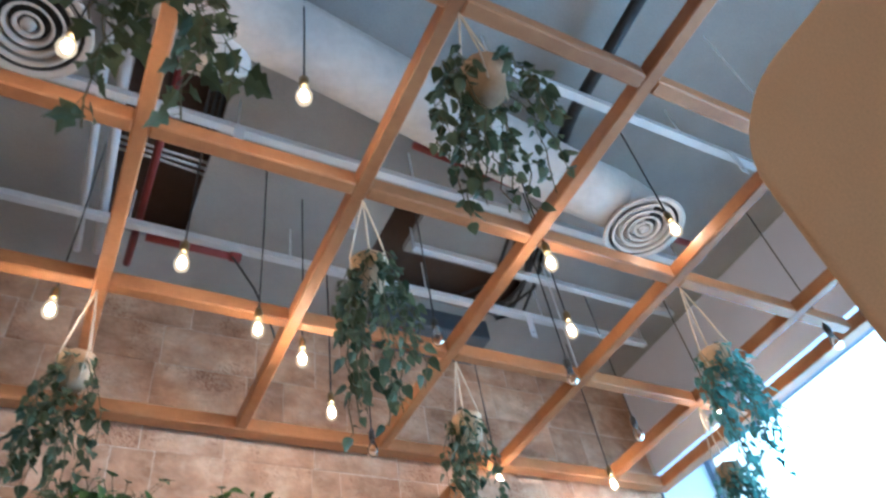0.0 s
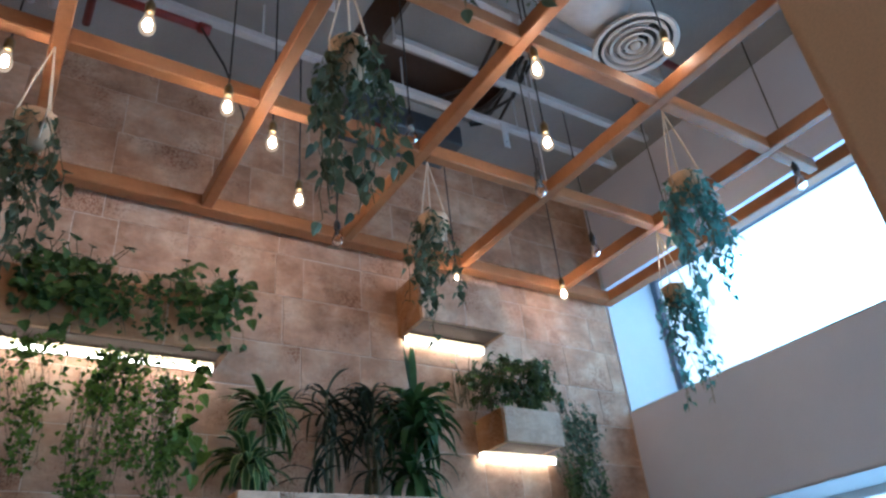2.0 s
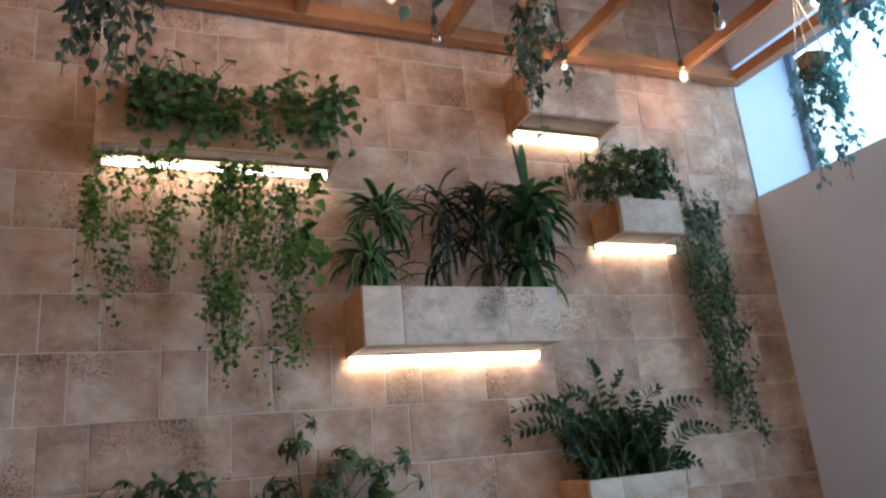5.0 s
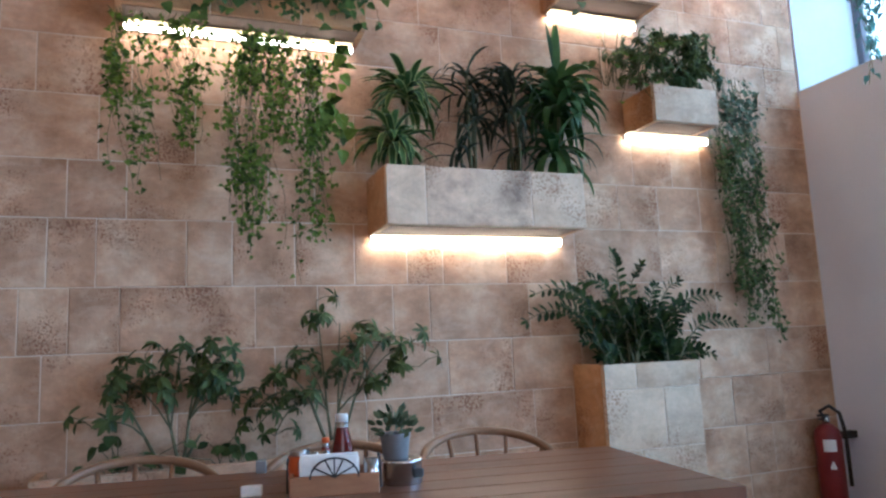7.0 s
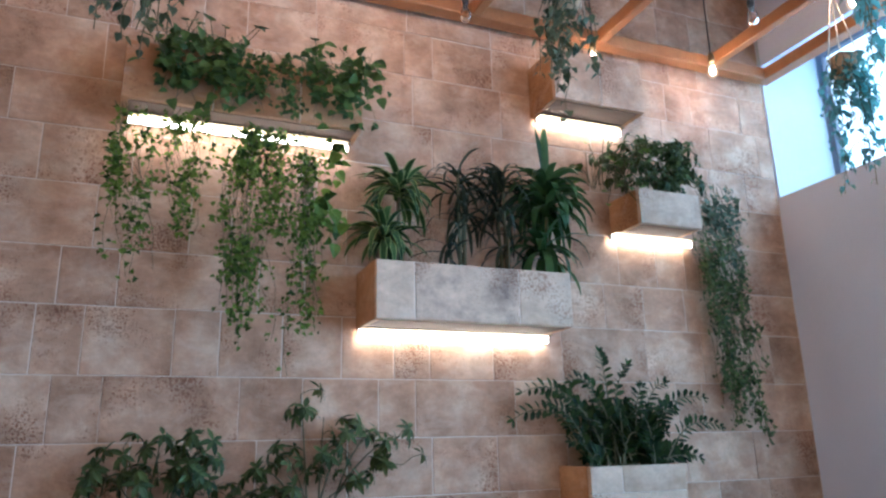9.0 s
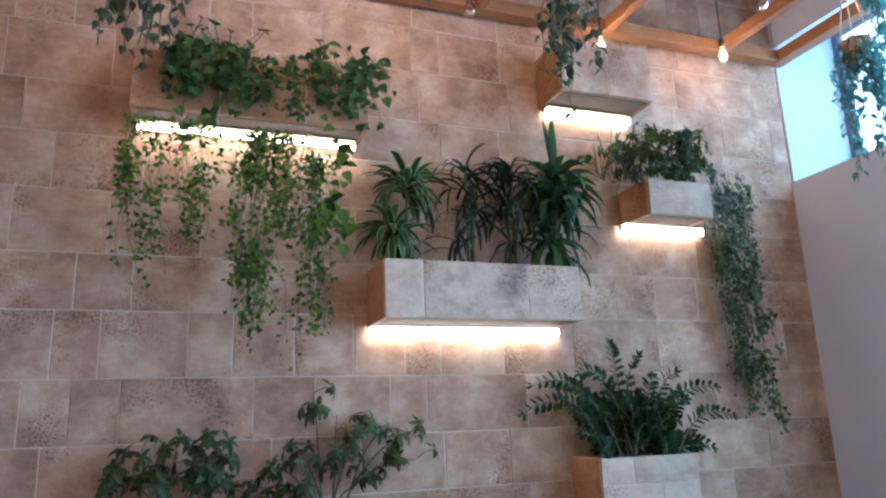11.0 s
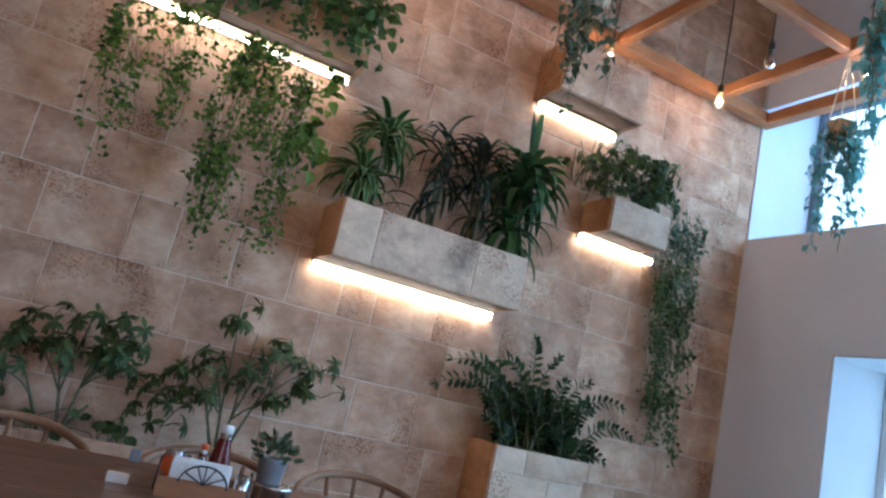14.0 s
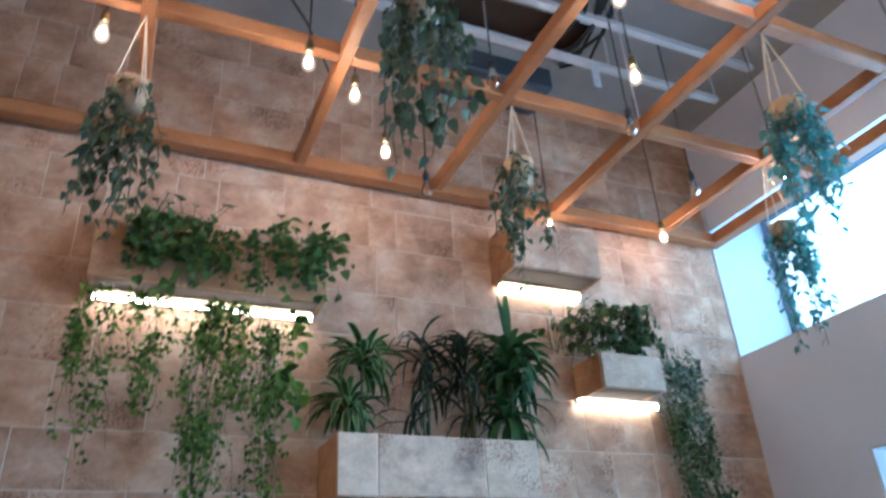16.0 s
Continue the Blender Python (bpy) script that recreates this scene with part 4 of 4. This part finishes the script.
def umbrella_plant(label, x, y, z, tips, seed, leaflet=0.064, whorls=6, trunks=4, loose=0.09):
    """Schefflera: a few trunks fork into branches; each branch ends in whorls of drooping leaflets. tips: where the branches end."""
    r = random.Random(seed)
    p = thing("umbrella_plant", label, "schefflera", (x, y, z), group="umbrella plants")
    lv = MB()
    forks = []
    for k in range(trunks):
        b0 = Vector((r.uniform(-.03, .03), r.uniform(-.02, .02), -0.06))
        f = Vector((0.07 * (k - (trunks - 1) / 2) + r.uniform(-.02, .02), r.uniform(-.03, .02), 0.32 * max(t[1] for t in tips) + r.uniform(-.03, .05)))
        part("stem", MB().tube([b0, b0.lerp(f, 0.5) + Vector((r.uniform(-.015, .015), 0, 0)), f], 0.009, 7, 0.7), STEM, p, smooth=True)
        forks.append(f)
    for dx, dz in tips:
        f = min(forks, key=lambda q: abs(q.x - 0.3 * dx))
        tip = Vector((dx, r.uniform(-.12, .04), dz))
        knee = f.lerp(tip, 0.5) + Vector((0, 0, 0.05 + 0.12 * abs(dx)))
        pts = [f.lerp(knee, u).lerp(knee.lerp(tip, u), u) for u in (0, 0.25, 0.5, 0.75, 1)]
        part("branch", MB().tube(pts, 0.005, 6, 0.5), STEM, p, smooth=True)
        stalks = MB()
        for w in range(whorls):
            q = pts[r.choice((2, 3, 3, 4, 4))]
            b = r.uniform(0, 2 * math.pi)
            d = Vector((math.cos(b), math.sin(b) * 0.6 - 0.3, r.uniform(0.1, 0.8))).normalized()
            hub = q + d * r.uniform(0.4, 1.3) * loose
            stalks.tube([q, q.lerp(hub, 0.5) + Vector((0, 0, 0.012)), hub], 0.0022, 4, caps=False)
            n = r.randint(5, 8)
            s1 = d.cross((0.1, 0.2, 1)).normalized()
            s2 = d.cross(s1)
            for j in range(n):
                c = 2 * math.pi * j / n + b
                ld = s1 * math.cos(c) + s2 * math.sin(c) + d * 0.1 + Vector((0, 0, -r.uniform(0.1, 0.75)))
                L = leaflet * r.uniform(0.65, 1.15)
                lv.leaf(hub, ld, d + Vector((0, -0.2, 0.5)), L, L * 0.40, "oval", 0.25)
        part("leaf_stalk", stalks, STEM, p, kind="stuff")
    part("foliage", lv, L_SCHEF, p, "dark whorled leaflets", kind="stuff")


umbrella_plant("umbrella plant with dark whorled leaves behind the chairs", -1.88, -0.13, 0.66, [
    (-0.30, 0.20), (-0.28, 0.34), (-0.22, 0.40), (-0.12, 0.48), (0.02, 0.50), (0.10, 0.44), (0.18, 0.48), (0.22, 0.40), (0.21, 0.28), (-0.08, 0.34), (0.08, 0.33), (0.17, 0.38)], 51)
umbrella_plant("taller umbrella plant with open branching stems", -1.22, -0.13, 0.66, [
    (-0.33, 0.24), (-0.34, 0.14), (-0.18, 0.26), (-0.24, 0.36), (-0.10, 0.42), (-0.06, 0.70), (0.06, 0.60), (0.16, 0.54), (0.26, 0.50), (0.40, 0.50), (0.42, 0.38), (0.24, 0.30), (0.10, 0.40), (-0.26, 0.12)], 52)
umbrella_plant("compact umbrella plant on a wall planter", 0.88, -0.16, 2.50, [
    (-0.17, 0.16), (-0.09, 0.25), (0.0, 0.29), (0.07, 0.20), (0.13, 0.28), (0.19, 0.17), (0.02, 0.15), (-0.10, 0.33), (0.10, 0.13), (0.17, 0.35), (0.04, 0.36), (-0.14, 0.08), (-0.04, 0.07), (0.06, 0.06), (0.15, 0.08)], 53, 0.052, 9, 3, 0.08)
umbrella_plant("smaller umbrella plant sharing the wall planter", 0.66, -0.16, 2.50, [
    (-0.20, 0.20), (-0.12, 0.27), (-0.05, 0.18), (0.04, 0.28), (0.08, 0.17), (-0.16, 0.13), (0.02, 0.34), (-0.06, 0.07), (0.04, 0.07)], 57, 0.05, 7, 2, 0.08)
bush("pothos", "small green seedling in the trough", -2.12, -1.98, -0.2, -0.08, 0.67, 0.16, 14, 0.07, L_SCHEF, 54, "oval", "seedling", 0)
bush("pothos", "small green seedling beside the umbrella plant", -1.72, -1.58, -0.2, -0.08, 0.67, 0.13, 12, 0.06, L_SCHEF, 55, "oval", "seedling", 0)
bush("pothos", "pale green sprig between two planters", 0.36, 0.62, -0.2, -0.1, 2.6, 0.20, 40, 0.06, L_IVY, 56, "oval", "trailing plant", 0.3)

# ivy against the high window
hanging(1.46, -1.04, "ivy in a rope hanger tinted with window glare", 7, -0.42, 0.78, 30, 0.052, "ivy", L_GLARE, wide=0.52)

# ---- table and what stands on it ----
TT = 0.75
TURN = -10
table = thing("dining_table", "long walnut-brown plank dining table", "table", (-0.46, -1.20, 0), turn=TURN)
# local x runs back along the table, y towards the seats
LT, WT = 2.6, 0.82
for k in range(6):
    y0 = -WT + k * WT / 6
    part("tabletop_plank", MB().box(-LT, 0, y0 + 0.0012, y0 + WT / 6 - 0.0012, TT - 0.035, TT, 0.002), TABLE_WOOD, table)
part("apron", MB().box(-LT + 0.1, -0.1, -WT + 0.08, -0.08, TT - 0.11, TT - 0.036), TABLE_WOOD, table)
for lx in (-0.16, -LT + 0.16):
    for ly in (-0.12, -WT + 0.12):
        part("leg", MB().box(lx - 0.04, lx + 0.04, ly - 0.04, ly + 0.04, 0.0, TT - 0.036, 0.005), TABLE_WOOD, table)


def chair(x, y, turn):
    """Bentwood armchair: hoop back with spindles, round seat, splayed legs."""
    c = thing("bentwood_chair", "brown bentwood hoop-back chair pushed to the table", "chair", (x, y, 0), group="chairs at the table", turn=turn)
    part("seat", MB().lathe([(0.0, 0.425), (0.20, 0.425), (0.215, 0.435), (0.215, 0.45), (0.20, 0.458), (0.0, 0.452)], 28), CHAIR_WOOD, c, smooth=True)
    hoop = [(0.26 * math.cos(a), 0.05 + 0.23 * math.sin(a), 0.66 + 0.125 * max(0.0, math.sin(a)) ** 0.7) for a in (math.pi * k / 20 for k in range(21))]
    part("hoop_back", MB().tube(hoop, 0.016, 10), CHAIR_WOOD, c, smooth=True)
    for k in (3, 7, 10, 13, 17):
        hx, hy, hz = hoop[k]
        part("spindle", MB().tube([(hx * 0.7, hy * 0.65, 0.45), (hx, hy, hz)], 0.009, 8), CHAIR_WOOD, c, smooth=True)
    for sx in (-1, 1):
        part("arm_post", MB().tube([(0.18 * sx, 0.03, 0.45), (0.258 * sx, 0.05, 0.66)], 0.012, 8), CHAIR_WOOD, c, smooth=True)
        for sy in (-1, 1):
            part("leg", MB().tube([(0.14 * sx, 0.14 * sy, 0.43), (0.19 * sx, 0.19 * sy, 0.0)], 0.017, 8, 0.75), CHAIR_WOOD, c, smooth=True)


chair(-1.99, -0.98, 4)
chair(-1.37, -1.03, -6)
chair(-0.80, -1.00, -8)

# moulded tub chair under the low window
tub = thing("tub_chair", "white moulded tub chair below the deep window", "chair", (1.675, -1.515, 0))
WHITE_SHELL = material("white_moulded_plastic", [(0.50, 0.52, 0.55), (0.57, 0.59, 0.62)], 5, 0.4, 0.03, 120)
facing = Vector((-0.83, -0.56))
shell = MB()
SEG = 36
rings = ((0.19, 0.0), (0.235, 0.12), (0.27, 0.62), (0.302, 0.97), (0.310, 1.0), (0.302, 1.0), (0.288, 0.95), (0.255, 0.62), (0.22, 0.16), (0.17, 0.06))
vs = []
for rad, u in rings:
    for k in range(SEG):
        a = 2 * math.pi * k / SEG
        d = Vector((math.cos(a), math.sin(a)))
        top = 0.765 - 0.10 * max(0.0, d.dot(facing)) ** 1.5
        vs.append((rad * d.x, rad * d.y, 0.40 + u * (top - 0.40)))
fs = [(r * SEG + k, r * SEG + (k + 1) % SEG, (r + 1) * SEG + (k + 1) % SEG, (r + 1) * SEG + k) for r in range(len(rings) - 1) for k in range(SEG)]
fs += [tuple(reversed(range(SEG))), tuple((len(rings) - 1) * SEG + k for k in range(SEG))]
part("shell", shell.add(vs, fs), WHITE_SHELL, tub, smooth=True)
for sx in (-1, 1):
    for sy in (-1, 1):
        part("leg", MB().tube([(0.12 * sx, 0.12 * sy, 0.405), (0.20 * sx, 0.20 * sy, 0.0)], 0.014, 8, 0.8), CHAIR_WOOD, tub, smooth=True)


caddy = thing("condiment_caddy", "oak condiment caddy with black wire sides and napkins", "caddy", (-1.49, -1.47, TT), turn=-12)
W, D, H = 0.115, 0.075, 0.052
part("front_board", MB().box(-W, W, -D, -D + 0.009, 0.0, H, 0.002), CADDY_WOOD, caddy)
part("back_board", MB().box(-W, W, D - 0.009, D, 0.0, H, 0.002), CADDY_WOOD, caddy)
part("side_board", MB().box(-W, -W + 0.009, -D + 0.009, D - 0.009, 0.0, H), CADDY_WOOD, caddy)
part("side_board", MB().box(W - 0.009, W, -D + 0.009, D - 0.009, 0.0, H), CADDY_WOOD, caddy)
part("base_board", MB().box(-W + 0.009, W - 0.009, -D + 0.009, D - 0.009, 0.0, 0.008), CADDY_WOOD, caddy)
wheel = [(0.062 * math.cos(a), -D - 0.004, 0.045 + 0.05 * math.sin(a)) for a in (math.pi * k / 16 for k in range(17))]
part("wire_arch", MB().tube(wheel, 0.0028, 6), BLACK, caddy, "black half-wheel wire")
for k in (3, 6, 8, 10, 13):
    part("wire_spoke", MB().tube([(0, -D - 0.004, 0.047), wheel[k]], 0.0022, 6), BLACK, caddy)
for sx in (-1, 1):
    loop = [(sx * (W + 0.005), y, z) for y, z in ((-0.05, 0.01), (-0.052, 0.06), (-0.035, 0.085), (0, 0.09), (0.035, 0.085), (0.052, 0.06), (0.05, 0.01))]
    part("wire_handle", MB().tube(loop, 0.003, 6), BLACK, caddy)
CX, CY = -1.49, -1.47
nap = thing("napkin_stack", "stack of folded white paper napkins in the caddy", "napkins", (CX - 0.02, CY - 0.035, TT + 0.009), turn=-12)
for k in range(7):
    part("napkin", MB().box(-0.075 + rv(-.004, .004), 0.075 + rv(-.004, .004), -0.02 + 0.006 * k, -0.0155 + 0.006 * k, 0.0, 0.083 + rv(-.006, .008), 0.001), PAPER, nap)
cup = thing("steel_cup", "small steel cutlery cup in the caddy", "cup", (CX + 0.087, CY - 0.062, TT + 0.009))
part("body", MB().lathe([(0.0, 0), (0.02, 0), (0.021, 0.075), (0.0195, 0.075), (0.019, 0.004), (0, 0.004)], 20), STEEL, cup, smooth=True)


def bottle(name, label, x, y, z, r, h, liquid, cap, neck=0.35, capr=0.5):
    b = thing(name, label, "bottle", (x, y, z))
    body = part("body", MB().lathe([(0, 0), (r * 0.95, 0), (r, 0.006), (r, h * 0.42), (r * 0.86, h * 0.55), (r * neck * 1.25, h * 0.78), (r * neck * 1.1, h * 0.88), (0, h * 0.88)], 20), liquid, b, smooth=True)
    part("paper_label", MB().lathe([(r * 1.012, h * 0.12), (r * 1.012, h * 0.38)], 20), PAPER if r > 0.025 else ORANGE, body, "printed paper label", smooth=True)
    part("collar", MB().lathe([(0, h * 0.80), (r * capr * 1.02, h * 0.80), (r * capr * 1.02, h * 0.885), (0, h * 0.885)], 18), STEEL, b, "pale neck label")
    part("cap", MB().lathe([(0, h * 0.885), (r * capr, h * 0.885), (r * capr, h * 0.985), (r * capr * 0.9, h), (0, h)], 18), cap, b, "screw cap", smooth=True)


bottle("ketchup_bottle", "dark red ketchup bottle with a white cap", CX + 0.055, CY + 0.14, TT, 0.032, 0.188, SAUCE, PAPER, 0.45, 0.55)
bottle("hot_sauce_bottle", "slim dark sauce bottle with an orange cap", CX + 0.0, CY + 0.11, TT, 0.018, 0.128, SAUCE, ORANGE, 0.5, 0.6)
jar = thing("spice_jar", "small jar with an orange paper band", "jar", (CX - 0.085, CY + 0.04, TT + 0.009))
part("jar_body", MB().lathe([(0, 0), (0.03, 0), (0.031, 0.085), (0, 0.085)], 18), ORANGE, jar, smooth=True)
part("lid", MB().lathe([(0, 0.085), (0.028, 0.085), (0.028, 0.10), (0, 0.102)], 18), STEEL, jar, "steel lid")
for dx in (0.0, 0.03):
    sh = thing("salt_shaker", "small clear glass shaker with steel top", "shaker", (CX - 0.045 + dx, CY + 0.05, TT + 0.009))
    part("body", MB().lathe([(0, 0), (0.014, 0), (0.013, 0.07), (0, 0.07)], 14), BULB_GLASS, sh, smooth=True)
    part("cap", MB().lathe([(0.0135, 0.07), (0.013, 0.088), (0, 0.092)], 14), STEEL, sh, smooth=True)

tin = thing("steel_ashtray_tin", "polished round steel tin with a side opening", "tin", (-1.30, -1.47, TT))
part("body", MB().lathe([(0, 0), (0.052, 0), (0.054, 0.004), (0.054, 0.055), (0.058, 0.058), (0.058, 0.066), (0.05, 0.068), (0, 0.066)], 32), STEEL, tin, smooth=True)
# No hole is cut: a black block paints the shade inside.
part("opening", MB().box(0.012, 0.043, -0.058, -0.048, 0.02, 0.044, 0.004), BLACK, tin, "black block for the shaded side opening")
pp = thing("potted_succulent", "grey zinc pot with a small dusty succulent", "potted plant", (-1.315, -1.46, TT + 0.068))
part("pot", MB().lathe([(0, 0), (0.034, 0), (0.042, 0.063), (0.044, 0.068), (0.04, 0.068), (0.038, 0.06), (0, 0.058)], 24), GREY_POT, pp, smooth=True)
sl = MB()
rs = random.Random(77)
for k in range(70):
    a, e = rs.uniform(0, 6.28), rs.uniform(-0.2, 1.3)
    d = Vector((math.cos(a) * math.cos(e), math.sin(a) * math.cos(e), math.sin(e)))
    sl.leaf(Vector((0, 0, 0.07)) + d * rs.uniform(0.015, 0.06), d + Vector((0, 0, 0.3)), (d.y, -d.x, 0.8), 0.03, 0.016, "oval", 0.1)
part("leaves", sl, L_SILK, pp, kind="stuff")
wb = thing("place_card", "small blank white card block lying on the table", "card", (-1.70, -1.42, TT), turn=-10)
part("block", MB().box(-0.028, 0.028, -0.012, 0.012, 0, 0.028, 0.003), PAPER, wb)
nb = thing("table_marker", "dark patterned cube marker on the table", "table marker", (-1.63, -1.03, TT), turn=-10)
part("cube", MB().box(-0.016, 0.016, -0.016, 0.016, 0, 0.04, 0.003), GREY_POT, nb)

# ---- fire extinguisher on the window wall ----
fe = thing("fire_extinguisher", "red fire extinguisher with a black hose and white label", "fire extinguisher", (1.79, -0.10, 0.12))
fe_body = part("cylinder", MB().lathe([(0, 0), (0.06, 0), (0.075, 0.015), (0.075, 0.38), (0.068, 0.42), (0.04, 0.45), (0.022, 0.46), (0, 0.46)], 28), EXT_RED, fe, smooth=True)
fe_valve = part("valve", MB().lathe([(0, 0.455), (0.02, 0.455), (0.022, 0.50), (0, 0.505)], 14), STEEL, fe, "steel valve", smooth=True)
part("lever", MB().box(-0.06, 0.02, -0.012, 0.012, 0.50, 0.512, 0.004), BLACK, fe_valve, "black lever")
part("carry_handle", MB().box(-0.055, 0.02, -0.012, 0.012, 0.478, 0.488, 0.004), BLACK, fe_valve)
part("hose", MB().tube([(-0.01, 0.0, 0.49), (-0.06, -0.02, 0.535), (-0.02, -0.05, 0.565), (0.03, -0.075, 0.52), (0.05, -0.085, 0.40), (0.05, -0.085, 0.10)], 0.011, 10), BLACK, fe_valve, "black rubber hose", smooth=True)
plate = MB()
arc = [(0.0762 * math.cos(a), 0.0762 * math.sin(a)) for a in (radians(-160 + 5 * k) for k in range(12))]
plate.add([(x, y, z) for x, y in arc for z in (0.30, 0.37)], [(2 * k, 2 * k + 2, 2 * k + 3, 2 * k + 1) for k in range(11)])
part("label_plate", plate, PAPER, fe_body, "white printed label")
mark = MB()
arc = [(0.0764 * math.cos(a), 0.0764 * math.sin(a)) for a in (radians(-140 + 5 * k) for k in range(6))]
mark.add([(x, y, z) for k, (x, y) in enumerate(arc) for z in (0.20, 0.212 + 0.016 * min(k, 5 - k))], [(2 * k, 2 * k + 2, 2 * k + 3, 2 * k + 1) for k in range(5)])
part("arrow_mark", mark, PAPER, fe_body, "small white arrow mark")
part("neck_ring", MB().lathe([(0.0, 0.448), (0.03, 0.448), (0.032, 0.456), (0.0, 0.458)], 16), BRASS, fe_valve, "brass neck ring")
part("wall_bracket", MB().box(0.06, 0.209, -0.03, 0.03, 0.36, 0.40), BLACK, fe)

# ---- travertine cladding, stone by stone ----
COURSES = [0.03, 0.315, 0.60, 0.887, 1.163, 1.447, 1.752, 2.016, 2.315, 2.59, 2.85, 3.155, 3.43, 3.72, 4.01, 4.30, 4.60]
JOINTS = {
    1: [-0.62, -0.1, 0.13, 0.72, 1.27], 2: [-1.015, -0.682, -0.111, 0.13, 0.72, 1.20, 1.58], 3: [-2.406, -1.02, -0.585, -0.223, 0.982],
    4: [-2.31, -2.11, -1.533, -1.242, -0.865, -0.672, -0.107], 5: [-2.4, -2.21, -1.836, -1.636, -1.347, -1.055, -0.784, -0.591, -0.229, 0.20],
    6: [-2.33, -2.09, -1.47, -0.33, 0.507, 0.782], 7: [-1.80, -1.61, 0.629, 0.904], 9: [-0.555, -0.184, 1.408, 1.714],
    10: [-2.245, -0.668, -0.113, 1.056, 1.451, 1.868], 11: [-1.806, -1.587, -1.223, -0.716, -0.543, -0.16, 0.101, 0.44, 1.115, 1.323, 1.754],
}
rs = random.Random(3)
for k, (z0, z1) in enumerate(zip(COURSES[:-1], COURSES[1:])):
    known = JOINTS.get(k, [])
    edges = [-4.3]
    stops = [*known, 1.996]
    for s in stops:
        while s - edges[-1] > 0.62:
            step = rs.choice((0.22, 0.31, 0.42, 0.55)) + rs.uniform(-0.04, 0.04)
            if s - edges[-1] - step < 0.16:
                break
            edges.append(edges[-1] + step)
        edges.append(s)
    for a, b in zip(edges[:-1], edges[1:]):
        g = rs.uniform(0.0012, 0.0034)
        pr = rs.uniform(-0.003, 0.003)
        w, h = (b - a) / 2 - g, (z1 - z0) / 2 - g
        c = 0.003
        vs = [(-w, 0, -h), (w, 0, -h), (w, 0, h), (-w, 0, h), (-w, -0.0125, -h), (w, -0.0125, -h), (w, -0.0125, h), (-w, -0.0125, h),
              (-w + c, -0.014, -h + c), (w - c, -0.014, -h + c), (w - c, -0.014, h - c), (-w + c, -0.014, h - c)]
        fs = [(8, 9, 10, 11), (4, 5, 9, 8), (5, 6, 10, 9), (6, 7, 11, 10), (7, 4, 8, 11), (0, 1, 5, 4), (1, 2, 6, 5), (2, 3, 7, 6), (3, 0, 4, 7)]
        st = part("stone", MB().add(vs, fs), STONE_RUST if k == 6 and abs(a + 2.33) < 0.01 else STONE, north)
        st.location = ((a + b) / 2, 0.0125 + pr * 0.5, (z0 + z1) / 2)
